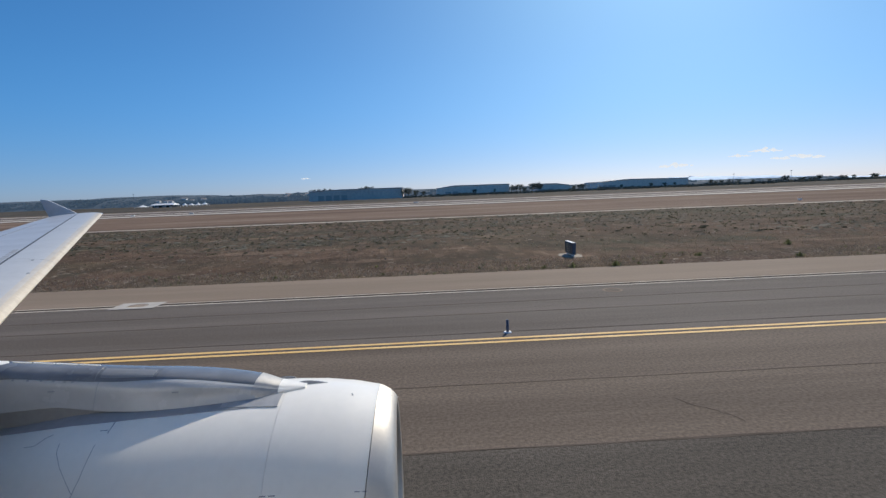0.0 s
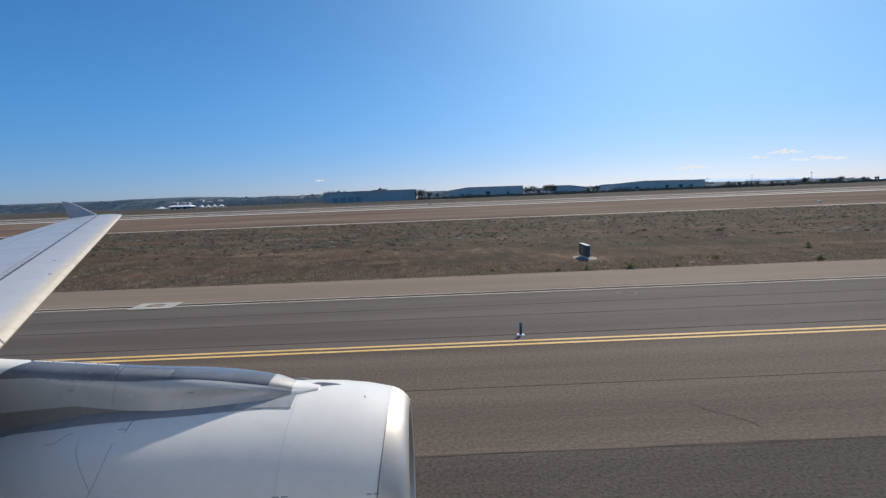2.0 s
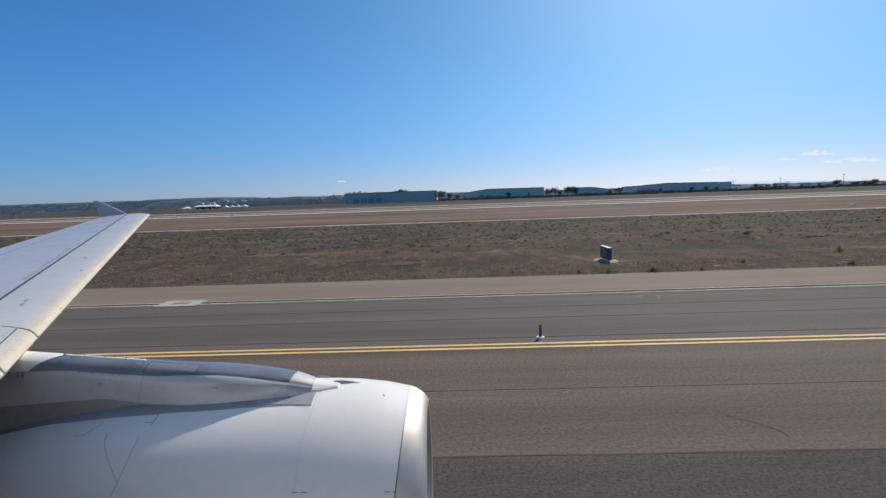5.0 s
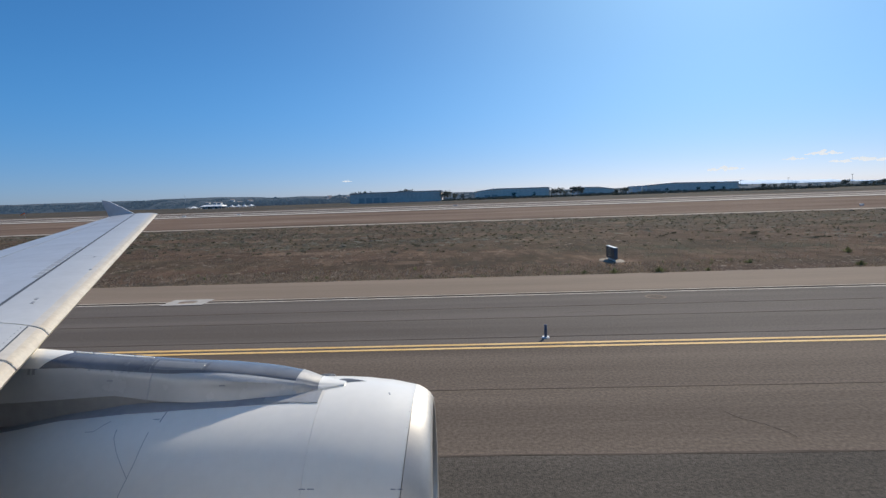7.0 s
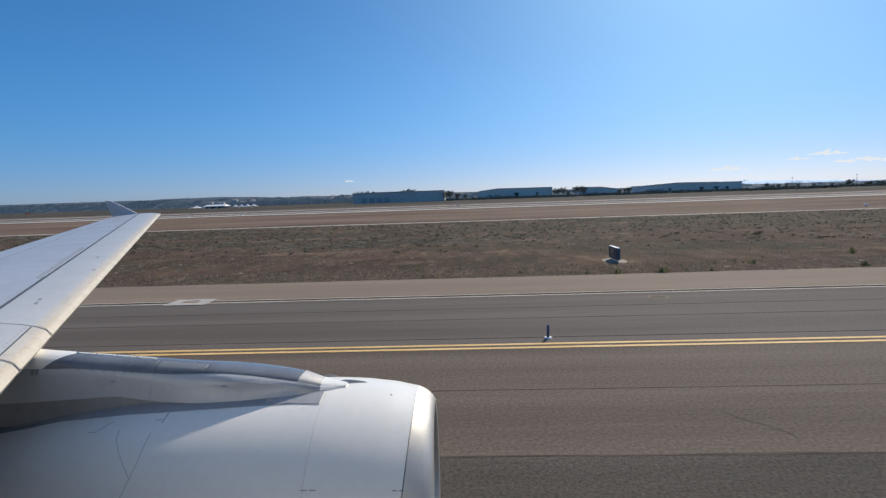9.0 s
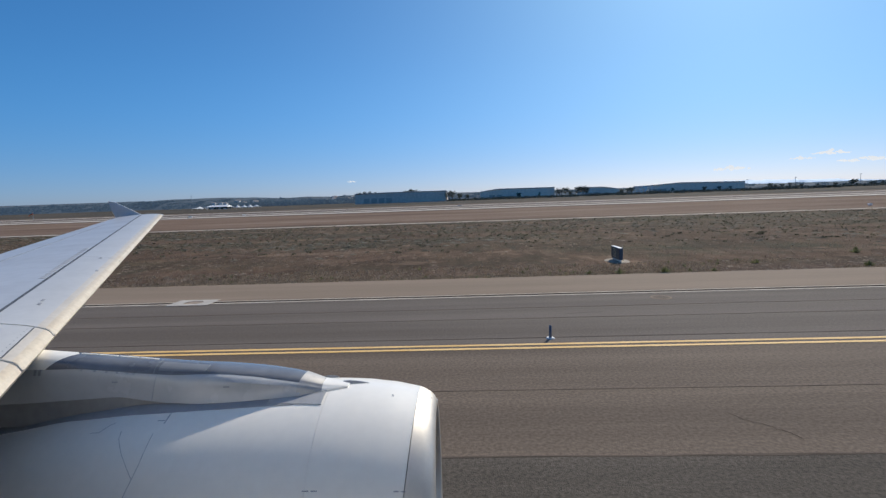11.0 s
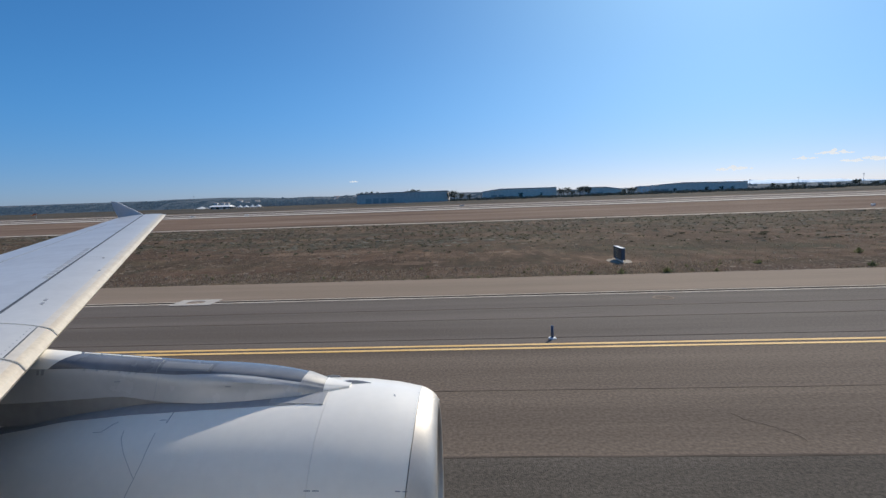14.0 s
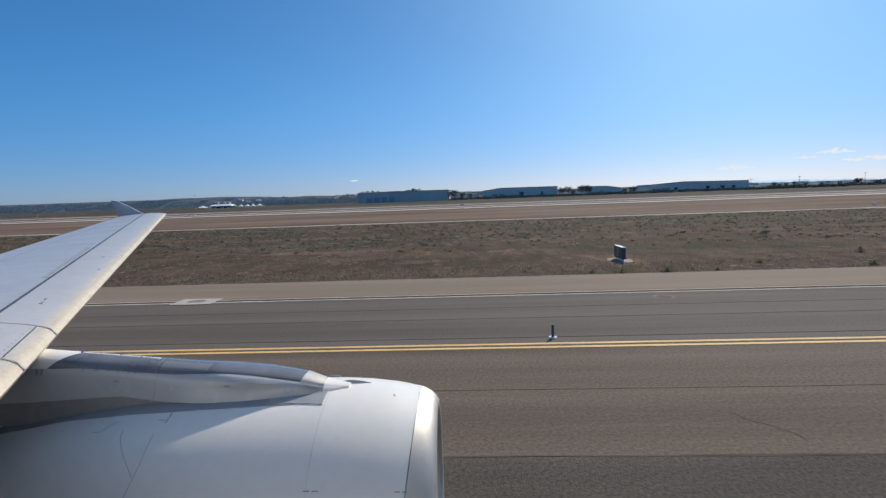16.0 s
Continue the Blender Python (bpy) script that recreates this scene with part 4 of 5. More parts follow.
# ---- grass, weeds and shrubs ----
def tufts(name, count, area, mat, height, width, rng, blades=5, power=1.0):
    """Clumps of narrow leaning blades scattered over an area (x0, x1, y0, y1); x widens with distance."""
    vv, ff = [], []
    x0, x1, y0, y1 = area
    for _ in range(count):
        q = rng.random() ** power
        y = y0 + (y1 - y0) * q
        x = (x0 + (x1 - x0) * rng.random()) * (y / y1)
        if noise.noise((x * 0.09, y * 0.25, 1.7)) + 0.35 * rng.random() < -0.12:
            continue
        h = height * (0.5 + rng.random())
        w = width * (0.6 + 0.8 * rng.random())
        for b in range(blades):
            a = rng.random() * 6.283
            lean = h * (0.3 + 0.7 * rng.random())
            ca, sa = math.cos(a), math.sin(a)
            bx, by = x + ca * w * 0.5, y + sa * w * 0.5
            i = len(vv)
            vv += [(bx - sa * w * 0.28, by + ca * w * 0.28, -0.06), (bx + sa * w * 0.28, by - ca * w * 0.28, -0.06), (bx + ca * lean * 0.7, by + sa * lean * 0.7, h * (0.6 + 0.5 * rng.random()))]
            ff.append((i, i + 1, i + 2))
    ob = obj(name, vv, ff, mat)
    return ob


rng = random.Random(11)
tagged(tufts("straw_verge", 15000, (-40, 40, 26.62, 31), M_straw, 0.055, 0.07, rng, 4, 1.8), "clumps of dry straw along the paved edge", "dry grass", kind="stuff")
tagged(tufts("dry_grass", 9000, (-115, 115, 29, 88), M_straw, 0.04, 0.10, rng, 4, 0.9), "sparse dry straw tufts over the field", "dry grass", kind="stuff")
tagged(tufts("green_weeds", 90, (-38, 40, 26.6, 31), M_weed, 0.12, 0.10, rng, 7, 1.3), "low green weeds in dry grass", "weeds", kind="stuff")
tagged(tufts("scrub_tufts", 2400, (-110, 110, 40, 88), M_shrub, 0.08, 0.30, rng, 7, 0.7), "dark low scrub tufts over the field", "scrub", kind="stuff")


def lumps(name, count, area, mat, size, flat, rng, power=1.0, drift=(0.05, 0.15), cut=-1.0, seed=0.0):
    """Low irregular lumps (stones, clods, cushions) in drifts over an area (x0, x1, y0, y1); x widens with distance."""
    vv, ff = [], []
    x0, x1, y0, y1 = area
    for _ in range(count):
        y = y0 + (y1 - y0) * rng.random() ** power
        x = (x0 + (x1 - x0) * rng.random()) * (y / y1)
        if noise.noise((x * drift[0], y * drift[1], seed)) + 0.25 * rng.gauss(0, 1) < cut:
            continue
        s = size * (0.35 + 1.1 * rng.random() ** 2)
        a0 = rng.random() * 6.283
        i = len(vv)
        for k in range(5):
            a = a0 + k * 1.2566
            r = s * (0.7 + 0.6 * rng.random())
            vv.append((x + math.cos(a) * r * 1.3, y + math.sin(a) * r, -0.06))
        vv.append((x + rng.gauss(0, 0.2) * s, y + rng.gauss(0, 0.2) * s, -0.05 + s * flat * (0.6 + 0.8 * rng.random())))
        ff += [(i + k, i + (k + 1) % 5, i + 5) for k in range(5)]
    return obj(name, vv, ff, mat)


rng = random.Random(77)
tagged(lumps("verge_gravel", 11000, (-40, 40, 26.72, 30.5), M_gravel, 0.06, 0.32, rng, 2.4), "loose stones and grit along the paved edge", "gravel", kind="stuff")
tagged(lumps("earth_clods", 16000, (-115, 115, 28, 88), M_clod, 0.17, 0.13, rng, 0.9, (0.06, 0.10), 0.0, 3.3), "pale and dark clods of bare earth in dry grass", "earth", kind="stuff")
tagged(lumps("grey_scrub", 9000, (-115, 115, 38, 87), M_lowscrub, 0.30, 0.26, rng, 0.85, (0.035, 0.13), 0.16, 8.1), "low grey-green cushions of scrub in drifts", "scrub", kind="stuff")


def clump(vv, ff, centre, radii, count, size, rng):
    """Small leaf faces over a lumpy ball."""
    for _ in range(count):
        d = Vector((rng.gauss(0, 1), rng.gauss(0, 1), rng.gauss(0, 1))).normalized()
        r = 0.55 + 0.5 * rng.random()
        p = Vector(centre) + Vector((d.x * radii[0] * r, d.y * radii[1] * r, d.z * radii[2] * r))
        u = Vector((rng.gauss(0, 1), rng.gauss(0, 1), rng.gauss(0, 1))).normalized()
        w = u.orthogonal().normalized()
        s = size * (0.6 + 0.8 * rng.random())
        i = len(vv)
        vv += [p - u * s, p + w * s * 0.7, p + u * s, p - w * s * 0.7]
        ff.append((i, i + 1, i + 2, i + 3))


def shrub(name, size, seed):
    r = random.Random(seed)
    vv, ff = [], []
    for _ in range(6):
        clump(vv, ff, (r.uniform(-0.5, 0.5) * size, r.uniform(-0.4, 0.4) * size, size * r.uniform(0.1, 0.32)), (size * 0.36, size * 0.34, size * 0.26), 60, size * 0.09, r)
    return vv, ff


shrub_proto = obj("shrub", *shrub("shrub", 1.0, 5), M_shrub)
tagged(shrub_proto, "small dark green shrub on dry ground", "shrub", "shrubs along the dirt track")
shrub_proto.matrix_basis = pose(-6, 80, -0.03)
shrub_proto.scale = (0.6, 0.4, 0.25)
rng = random.Random(21)
for i in range(13):
    cx, cy = rng.uniform(-62, 84), rng.choice((rng.uniform(46, 58), rng.uniform(54, 70), rng.uniform(76, 86.5)))
    for j in range(rng.randint(3, 7)):
        x, y = cx + rng.gauss(0, 3.5), min(86.8, cy + rng.gauss(0, 1.3))
        c = copy_thing(shrub_proto, pose(x, y, -0.03, 0, 0, rng.uniform(0, 360)))
        s = rng.uniform(0.18, 0.42)
        c.scale = (s * 1.8, s, s * 0.6)


def weed_clump(name, size, seed):
    """A bushy weed: arching narrow leaves round one root."""
    r = random.Random(seed)
    vv, ff = [], []
    for _ in range(80):
        a, rr = r.random() * 6.283, r.random()
        ca, sa = math.cos(a), math.sin(a)
        h, out = size * (0.35 + 0.6 * r.random()) * (1.1 - 0.5 * rr), size * 0.85 * rr
        bx, by = ca * out * 0.45, sa * out * 0.45
        w = size * 0.035
        i = len(vv)
        vv += [(bx - sa * w, by + ca * w, 0.0), (bx + sa * w, by - ca * w, 0.0), (bx + ca * out * 0.4 + sa * w, by + sa * out * 0.4 - ca * w, h * 0.8),
               (bx + ca * out * 0.4 - sa * w, by + sa * out * 0.4 + ca * w, h * 0.8), (bx + ca * out * 0.8, by + sa * out * 0.8, h * (0.7 + 0.3 * r.random()))]
        ff += [(i, i + 1, i + 2, i + 3), (i + 3, i + 2, i + 4)]
    return vv, ff


weed_proto = obj("weed_clump", *weed_clump("weed_clump", 0.42, 3), M_weed)
tagged(weed_proto, "bushy yellow-green weed at the paved edge", "weed", "weeds along the shoulder")
weed_proto.matrix_basis = pose(8.2, 27.0, -0.05)
for x, y, s in ((10.6, 26.95, 1.25), (6.6, 27.1, 0.8), (12.0, 27.2, 0.6), (13.2, 27.0, 0.75), (-2.4, 27.3, 0.6), (21.5, 27.4, 1.0), (16.8, 29.5, 0.8), (25.0, 33.0, 1.2), (-8.5, 28.0, 0.55), (3.1, 28.2, 0.5)):
    c = copy_thing(weed_proto, pose(x, y, -0.05, 0, 0, x * 40 % 360))
    c.scale = (s, s, s * 0.9)


# ---- the far side: hangars, trees, tents, hills ----
def hangar(x0, x1, y, depth, h_left, h_right, h_mid, mid, mat, label, bays, door_from=0.2, door_to=0.8):
    """Long industrial hall: wall sheets with ribs, sloped roof edge, tall door openings."""
    root = new("hangar")
    root.location = (x0, y, -0.05)
    tagged(root, label, "hangar", "far hangars")
    w = x1 - x0
    prof = [(0, 0), (w, 0), (w, h_right), (w * mid, h_mid), (0, h_left)]
    vv = [(a, 0, b) for a, b in prof] + [(a, depth, b) for a, b in prof]
    k = len(prof)
    ff = [tuple(range(k)), tuple(range(2 * k - 1, k - 1, -1)), (1, 1 + k, 2 + k, 2), (4, 4 + k, k, 0)]
    obj("wall", vv, ff, mat, root)
    roof = [(-0.8, h_left + 0.05), (w * mid, h_mid + 0.05), (w + 0.8, h_right + 0.05)]
    vv = [(a, yy, b + dz) for yy in (-0.9, depth + 0.9) for dz in (0, 0.7) for a, b in roof]
    ff = [(0, 1, 4, 3), (1, 2, 5, 4), (6, 9, 10, 7), (7, 10, 11, 8), (3, 4, 10, 9), (4, 5, 11, 10), (0, 6, 7, 1), (1, 7, 8, 2), (0, 3, 9, 6), (2, 8, 11, 5)]
    obj("roof", vv, ff, M_roof, root)
    for i in range(bays + 1):
        a = w * i / bays
        top = h_left + (h_mid - h_left) * a / (w * mid) if a < w * mid else h_mid + (h_right - h_mid) * (a - w * mid) / max(w * (1 - mid), 0.1)
        part("column", box_bm(a - 0.35, a + 0.35, -0.20, -0.01, 0, top - 0.3), mat, root)
    low = min(h_left, h_right) * 0.55
    for i in range(bays):
        q = (i + 0.5) / bays
        if door_from < q < door_to:
            part("door", box_bm(w * i / bays + 1.2, w * (i + 1) / bays - 1.2, -0.2, 0.05, 0, low), M_shade, root)
    return root


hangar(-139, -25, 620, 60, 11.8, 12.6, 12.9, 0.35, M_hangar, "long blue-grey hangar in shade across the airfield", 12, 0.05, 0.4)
hangar(21, 121, 690, 55, 10.2, 13.0, 13.3, 0.23, M_hangar_grey, "pale blue-grey hangar across the airfield", 10, 0.1, 0.3)
hangar(168, 218, 720, 45, 11.6, 7.9, 11.3, 0.55, M_hangar_grey, "smaller grey hangar between trees", 4, 0.1, 0.4)
hangar(272, 413, 760, 60, 11.0, 12.6, 14.0, 0.33, M_hangar_grey, "broad grey hangar with a low sloping roof", 10, 0.0, 0.2)


def frame_structure(x, y):
    root = new("steel_frame")
    root.location = (x, y, -0.05)
    tagged(root, "open pale steel frame beside a hangar", "steel frame")
    for i in range(4):
        part("post", box_bm(i * 9 - 0.5, i * 9 + 0.5, -0.5, 0.5, 0, 9.2), M_tent, root)
    part("beam", box_bm(-1, 28, -0.6, 0.6, 9.2, 10.4), M_tent, root)
    part("beam", box_bm(8, 28, -0.6, 0.6, 6.0, 6.6), M_tent, root)
    return root


frame_structure(247, 750)


def tent(x, y, w, h):
    root = new("marquee_tent")
    root.location = (x, y, -0.05)
    tagged(root, "white peaked marquee tent across the airfield", "tent", "white marquee tents")
    n = 12
    rows = []
    for q in (0, 0.12, 0.3, 0.55, 0.8, 1.0):
        zz = h * (0.38 + 0.62 * q ** 1.7)
        s = 1 - q * 0.98
        rows.append([Vector((w / 2 * s * math.copysign(abs(math.cos(a)) ** 0.5, math.cos(a)), w / 2 * s * math.copysign(abs(math.sin(a)) ** 0.5, math.sin(a)), zz)) for a in (2 * math.pi * i / n for i in range(n))])
    obj("canopy", *loft(rows, True, True), M_tent, root, "white fabric canopy", True)
    for sx in (-1, 1):
        for sy in (-1, 1):
            part("post", box_bm(sx * w * 0.44 - 0.15, sx * w * 0.44 + 0.15, sy * w * 0.44 - 0.15, sy * w * 0.44 + 0.15, 0, h * 0.4), M_tent, root)
    return root


for x, w, h in ((-351, 15, 3.9), (-299.5, 8, 4.4), (-291, 8, 4.3), (-283, 8, 4.3), (-274.5, 9, 4.6)):
    tent(x, 640, w, h)


def pavilion(x, y, w, d, h):
    """Open-sided hall: hipped white roof on posts; a black wall paints the shade inside."""
    root = new("pavilion")
    root.location = (x, y, -0.05)
    tagged(root, "low open-sided pavilion with a white hipped roof", "pavilion")
    eave = h * 0.52
    rows = [[Vector((sx * w / 2 * k, sy * d / 2 * k2, z)) for sx, sy in ((-1, -1), (1, -1), (1, 1), (-1, 1))]
            for k, k2, z in ((1, 1, eave), (1, 1, eave + 0.45), (0.86, 0.1, h))]
    obj("roof", *loft(rows, True, True), M_tent, root, "white hipped roof sheet")
    for i in range(7):
        a = -w * 0.47 + w * 0.94 * i / 6
        part("post", box_bm(a - 0.16, a + 0.16, -d * 0.46 - 0.16, -d * 0.46 + 0.16, 0, eave), M_tent, root)
    part("shade_wall", box_bm(-w * 0.45, w * 0.45, -d * 0.2, d * 0.3, 0, eave - 0.05), M_signface, root, "black wall standing in for the shade under the roof")
    for q in (-0.3, 0.02, 0.27):
        part("counter", box_bm(w * q, w * q + 3.0, -d * 0.36, -d * 0.28, 0, 1.3, 0.05), M_houses, root)
    return root


pavilion(-324, 640, 29, 16, 5.0)


def house(x, y, w, d, h, z):
    root = new("house")
    root.location = (x, y, z)
    tagged(root, "small pale house with a dull tiled roof", "house", "far houses")
    part("wall", box_bm(0, w, 0, d, 0, h), M_houses, root)
    vv = [(-0.4, -0.4, h), (w + 0.4, -0.4, h), (w + 0.4, d + 0.4, h), (-0.4, d + 0.4, h), (-0.4, d / 2, h + w * 0.18), (w + 0.4, d / 2, h + w * 0.18)]
    obj("roof", vv, [(0, 1, 5, 4), (2, 3, 4, 5), (0, 4, 3), (1, 2, 5), (0, 3, 2, 1)], M_tile, root)
    for i in range(3):
        part("window", box_bm(w * (0.15 + 0.28 * i), w * (0.27 + 0.28 * i), -0.06, 0.02, h * 0.4, h * 0.75), M_shade, root)
    return root




def tree(name, h, w, seed, label):
    r = random.Random(seed)
    root = new(name)
    tagged(root, label, "tree", "trees beyond the runway")
    rings = []
    for i in range(6):
        q = i / 5
        rad = h * 0.035 * (1 - 0.6 * q)
        rings.append([Vector((math.cos(a) * rad + 0.1 * h * 0.1 * q, math.sin(a) * rad, h * 0.6 * q)) for a in (2 * math.pi * j / 7 for j in range(7))])
    obj("trunk", *loft(rings, True, True), M_bark, root)
    for j in range(4):
        a = j * 1.6 + r.random()
        p0, p1 = Vector((0, 0, h * (0.3 + 0.06 * j))), Vector((math.cos(a) * w * 0.35, math.sin(a) * w * 0.35, h * (0.55 + 0.07 * j)))
        side = (p1 - p0).orthogonal().normalized() * h * 0.012
        up = (p1 - p0).cross(side).normalized() * h * 0.012
        obj("limb", *loft([[p0 + side, p0 + up, p0 - side, p0 - up], [p1 + side * 0.4, p1 + up * 0.4, p1 - side * 0.4, p1 - up * 0.4]], True, True), M_bark, root)
    vv, ff = [], []
    for _ in range(16):
        a, rr = r.random() * 6.283, math.sqrt(r.random()) * w * 0.36
        zz = h * r.uniform(0.42, 0.88)
        clump(vv, ff, (math.cos(a) * rr, math.sin(a) * rr, zz), (w * 0.19, w * 0.19, h * 0.13), 55, w * 0.035, r)
    obj("crown", vv, ff, M_tree, root)
    return root


protos = [tree("tree", 10, 9, 1, "dark broad-crowned tree far across the field"), tree("tree", 9, 12, 2, "dark wide umbrella-shaped tree far across the field"),
          tree("tree", 12, 6, 3, "dark slender tree far across the field")]
protos[0].matrix_basis, protos[1].matrix_basis, protos[2].matrix_basis = pose(546, 735, -0.05), pose(599, 735, -0.05), pose(126.5, 682, -0.05)
TREES = ((2, 123.5, 684, 1.08), (2, 129.5, 684, 1.12), (0, 136, 686, 1.28), (0, 153, 688, 1.36), (0, 159, 686, 1.42), (0, 164, 690, 1.2), (0, 143, 690, 0.8), (0, 72, 684, 0.8), (2, 100, 684, 0.7),
         (0, 226, 735, 0.8), (0, 234, 735, 0.95), (0, 241, 738, 1.05), (0, 435, 735, 0.92), (0, 444, 737, 0.65), (0, 451, 735, 0.75), (0, 462, 735, 0.92), (2, 470, 737, 0.62), (0, 478, 735, 0.66),
         (0, 502, 738, 0.6), (0, 525, 735, 0.7), (0, 552, 737, 1.08), (1, 576, 735, 0.82), (0, 590, 735, 0.7), (0, 606, 738, 1.0), (1, 640, 735, 0.9), (0, 660, 738, 0.8), (1, 690, 735, 1.0),
         (0, -151, 700, 1.62), (0, -139, 700, 1.7), (0, -126, 700, 1.6), (1, -77, 700, 2.0), (2, -24, 613, 1.05), (2, -20.5, 616, 1.15), (0, -16.5, 618, 1.3), (0, -8, 640, 0.95), (0, 2, 645, 0.8), (0, 305, 752, 0.7), (0, 350, 750, 0.75), (0, 372, 752, 0.75), (0, 388, 752, 0.7))
for k, x, y, s in TREES:
    c = copy_thing(protos[k], pose(x, y, -0.05, 0, 0, x * 7 % 360))
    c.scale = (s, s, s)


def wood(name, x0, x1, y0, y1, h, count, size, seed, label, mat, lift=lambda x, y: 0.0):
    r = random.Random(seed)
    vv, ff = [], []
    for _ in range(count):
        x, y = r.uniform(x0, x1), r.uniform(y0, y1)
        hh = h * (0.45 + 0.55 * abs(noise.noise((x * 0.02, y * 0.02, seed))) * 2) * r.uniform(0.7, 1.1)
        clump(vv, ff, (x, y, hh * 0.5 + lift(x, y)), (size * r.uniform(0.8, 1.6), size, hh * 0.5), 26, size * 0.33, r)
    return tagged(obj(name, vv, ff, mat), label, "woodland", kind="stuff")


wood("far_hedge", 415, 1000, 700, 780, 4.2, 560, 4.0, 31, "low dark hedge and scrub beyond the runway", M_tree)
wood("far_hedge", -20, 440, 600, 690, 3.6, 420, 3.6, 32, "low dark scrub in front of the hangars", M_tree)
wood("far_wood", -450, -170, 930, 985, 12.5, 330, 6.5, 33, "belt of trees below the hills, haze put in as glow", M_hillwood)


def ridge(name, x0, x1, y, depth, height, mat, label, nx=160, ny=10, rough=0.3, seed=0):
    """A range of hills with a rough skyline, as a broad raised sheet; height is a function of 0..1 along it."""
    rows = []
    for j in range(ny + 1):
        q = j / ny
        row = []
        for i in range(nx + 1):
            p = i / nx
            x = x0 + (x1 - x0) * p
            yy = y + depth * q
            z = height(p) * (1 - (1 - q) ** 7)
            z *= 1 + rough * (noise.noise((x * 0.01, yy * 0.01, seed)) * 0.6 + noise.noise((x * 0.06, yy * 0.05, seed)) * 0.4)
            row.append(Vector((x, yy, z - 0.5)))
        rows.append(row)
    return tagged(obj(name, *loft(rows, False), mat, None, "", True), label, "hills", kind="structure")


WEST_X = (-1900, -1156, -894, -808, -779, -650, -611, -600, -540)
WEST_Z = (25, 24.5, 24.1, 22.8, 25.8, 25.6, 24.6, 21.6, 21.0)
MID_X = (-650, -545, -395, -370, -307, -270, -190, 0, 330)
MID_Z = (19, 19.4, 17.2, 18.8, 16.6, 18.6, 17.2, 15.6, 12.5)


def west_height(x):
    return float(np.interp(x, WEST_X, WEST_Z))


def mid_height(x):
    return float(np.interp(x, MID_X, MID_Z))


ridge("backdrop_hills", -1900, -540, 1100, 420, lambda p: west_height(-1900 + 1360 * p), M_hill, "low wooded hills with blue haze put in as glow", seed=2, rough=0.05)
ridge("backdrop_hills", -650, 330, 1000, 300, lambda p: mid_height(-650 + 980 * p), M_hill, "low wooded hills with blue haze put in as glow", seed=5, rough=0.06)
ridge("backdrop_hills", -40, 900, 1000, 260, lambda p: 14.0 - 4.5 * p, M_hill, "low wooded hills with blue haze put in as glow", seed=9, rough=0.12)
wood("hill_wood", -1500, -545, 1110, 1175, 6, 900, 8.0, 35, "dark trees over the low hills, haze put in as glow", M_hillwood, lambda x, y: west_height(x) * (1 - (1 - (y - 1100) / 420) ** 7) - 4)
wood("hill_wood", -640, 330, 1006, 1075, 5, 1500, 6.5, 36, "dark trees over the low hills, haze put in as glow", M_hillwood, lambda x, y: mid_height(x) * (1 - (1 - (y - 1000) / 300) ** 7) - 4)
wood("hill_wood", 330, 900, 1006, 1075, 5, 700, 6.5, 37, "dark trees over the low hills, haze put in as glow", M_hillwood, lambda x, y: (14 - 4.5 * (x + 40) / 940) * (1 - (1 - (y - 1000) / 260) ** 7) - 4)
rng = random.Random(4)
for i in range(22):
    x = rng.choice((rng.uniform(-285, -215), rng.uniform(-540, -420), rng.uniform(-285, -215)))
    y = rng.uniform(1012, 1040)
    house(x, y, rng.uniform(6, 12), rng.uniform(7, 9), rng.uniform(4, 6), mid_height(x) * 0.95 * (1 - (1 - (y - 1000) / 300) ** 7) - 1.2)
ridge("backdrop_mountains", 900, 4300, 4000, 500, lambda p: 46 * math.sin(math.pi * min(1, p * 1.15)) ** 1.3 + 8, M_mount, "faint mountains with pale blue haze painted on", seed=7, rough=0.5)


def mast(x, y, h):
    root = new("lamp_mast")
    root.location = (x, y, -0.05)
    tagged(root, "tall thin floodlight mast", "lamp mast", "floodlight masts")
    bm = bmesh.new()
    bmesh.ops.create_cone(bm, segments=8, radius1=0.35, radius2=0.18, depth=h, cap_ends=True, matrix=Matrix.Translation((0, 0, h / 2)))
    part("pole", bm, M_steel, root)
    part("lamp_head", box_bm(-1.3, 1.3, -0.3, 0.3, h, h + 0.9, 0.1), M_steel, root)
    return root


mast(511, 800, 16)
mast(608, 800, 18)
mast(438, 800, 15)
mast(-598, 1060, 26)


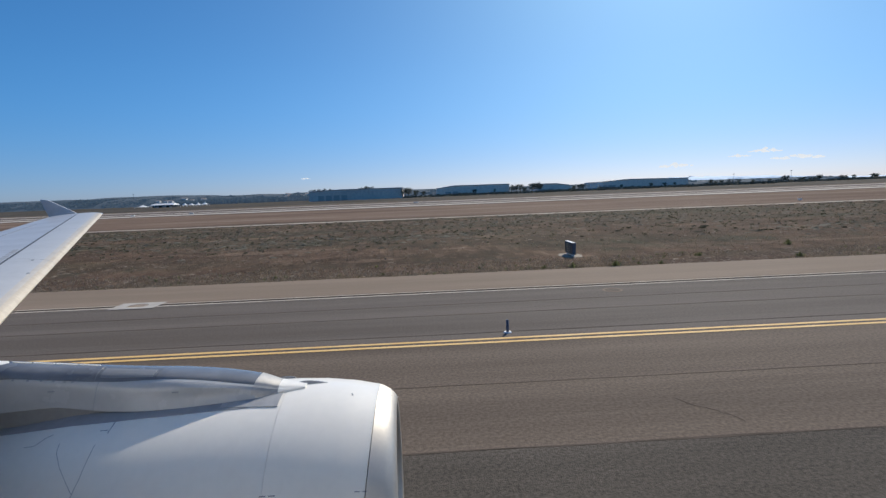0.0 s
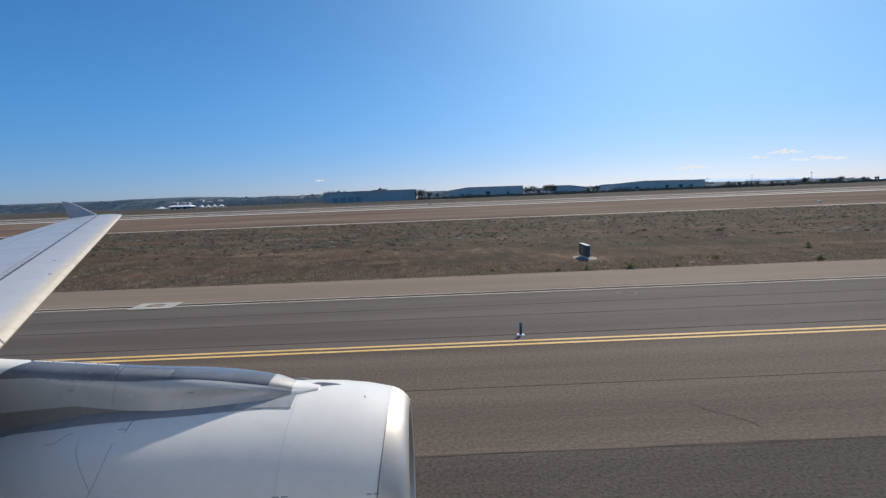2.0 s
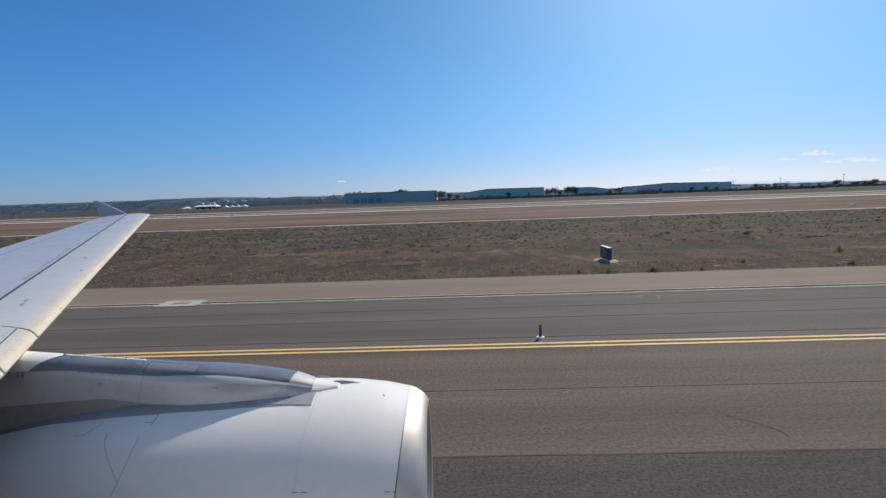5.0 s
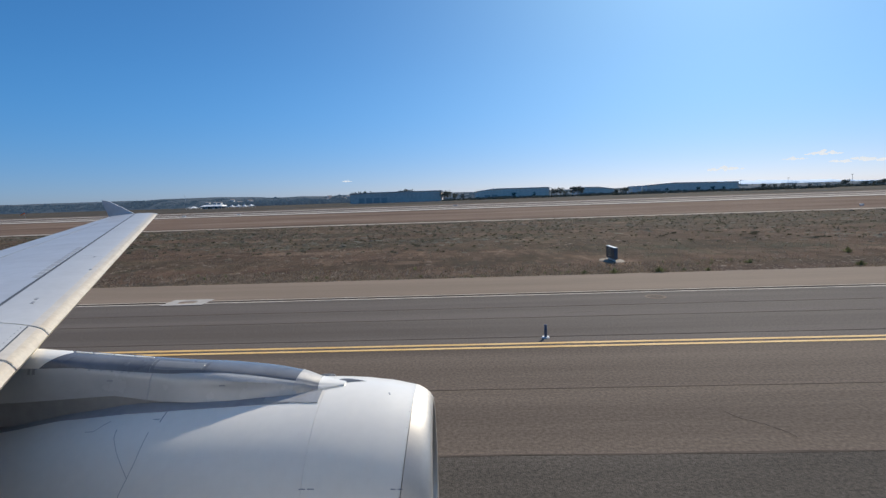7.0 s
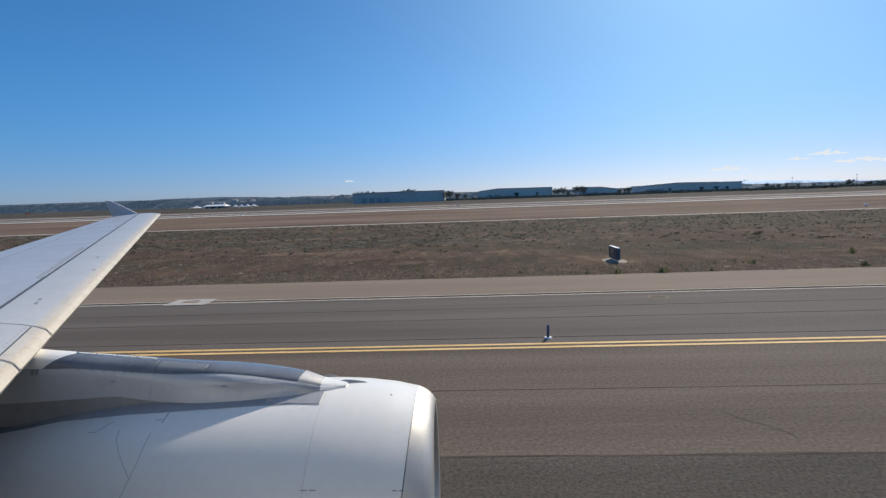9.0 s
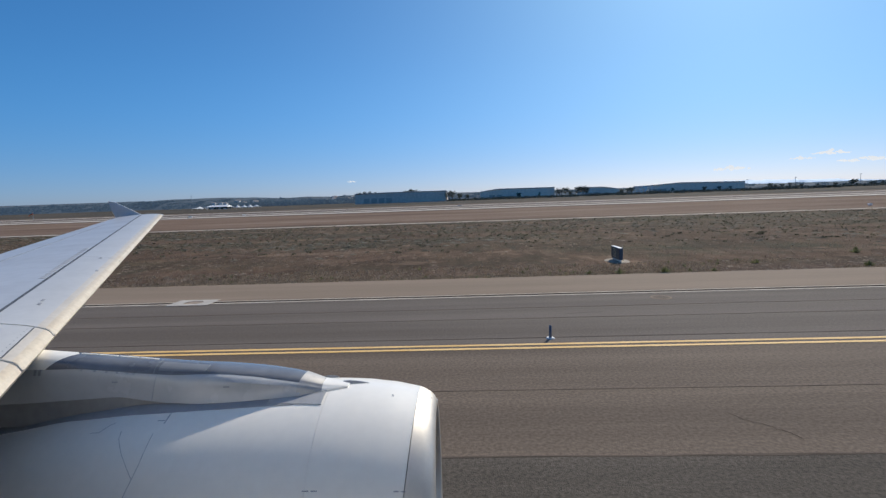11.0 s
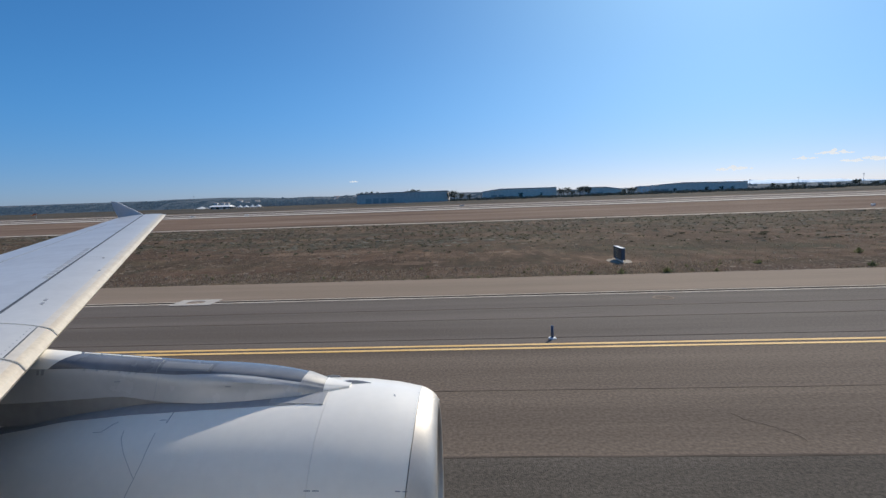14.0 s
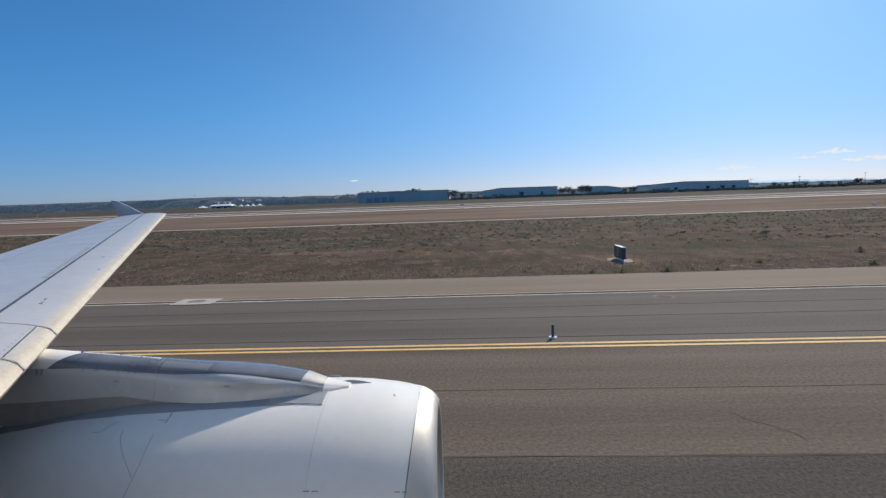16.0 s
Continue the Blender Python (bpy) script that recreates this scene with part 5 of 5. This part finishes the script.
def windsock(x, y):
    root = new("windsock")
    root.location = (x, y, -0.05)
    tagged(root, "orange windsock on a thin mast", "windsock")
    bm = bmesh.new()
    bmesh.ops.create_cone(bm, segments=8, radius1=0.12, radius2=0.08, depth=5, cap_ends=True, matrix=Matrix.Translation((0, 0, 2.5)))
    part("pole", bm, M_steel, root)
    rows = []
    for i in range(6):
        q = i / 5
        rows.append([Vector((-3.2 * q, math.cos(a) * 0.55 * (1 - 0.5 * q), 4.6 - 1.2 * q * q + math.sin(a) * 0.55 * (1 - 0.5 * q))) for a in (2 * math.pi * j / 10 for j in range(10))])
    obj("sock", *loft(rows, True), M_orange, root, "drooping orange sock", True)
    return root


windsock(-236, 260).scale = (0.75, 0.75, 0.75)


def light_unit(x, y, w):
    root = new("light_unit")
    root.location = (x, y, -0.05)
    tagged(root, "small white airfield light box on short legs", "airfield light", "airfield light boxes")
    part("housing", box_bm(-w / 2, w / 2, -0.3, 0.3, 0.30, 0.62, 0.05), M_tent, root)
    for sx in (-0.35, 0.35):
        part("leg", box_bm(sx * w - 0.05, sx * w + 0.05, -0.05, 0.05, 0, 0.36), M_steel, root)
    return root


light_unit(78, 100, 0.9).scale = (0.7, 0.7, 0.7)
light_unit(76.5, 98, 0.8).scale = (0.6, 0.6, 0.6)
light_unit(-110, 193, 1.4)
light_unit(-88, 193, 1.4)
light_unit(-3, 240, 2.2)


def cloud(x, y, z, w, h, seed):
    r = random.Random(seed)
    bm = bmesh.new()
    for i in range(30):
        q = r.uniform(-0.5, 0.5)
        s = (1 - abs(q) * 1.4) * r.uniform(0.3, 1.0)
        m = Matrix.Translation((x + q * w, y + r.uniform(-40, 40), z + h * 0.45 * s * r.uniform(-0.2, 1.2))) @ Matrix.Diagonal((w * 0.055 * (0.5 + s), w * 0.05, h * 0.2 * s + 1.5, 1))
        bmesh.ops.create_icosphere(bm, subdivisions=2, radius=1, matrix=m)
    for vtx in bm.verts:
        vtx.co += Vector((noise.noise(vtx.co * 0.03), 0, noise.noise(vtx.co * 0.03 + Vector((5, 5, 5))))) * h * 0.12
    ob = part("cloud", bm, M_cloud, None, "", True)
    return tagged(ob, "small cloud low over the horizon, its white a self-glow", "cloud", "distant clouds", "structure")


# a few small clouds
cloud(2275, 4400, 160, 260, 80, 1)
cloud(3020, 4300, 258, 260, 55, 2)
cloud(2800, 4300, 222, 170, 45, 4)
cloud(3330, 4300, 190, 480, 55, 3)
cloud(-1010, 4400, 172, 70, 20, 6)
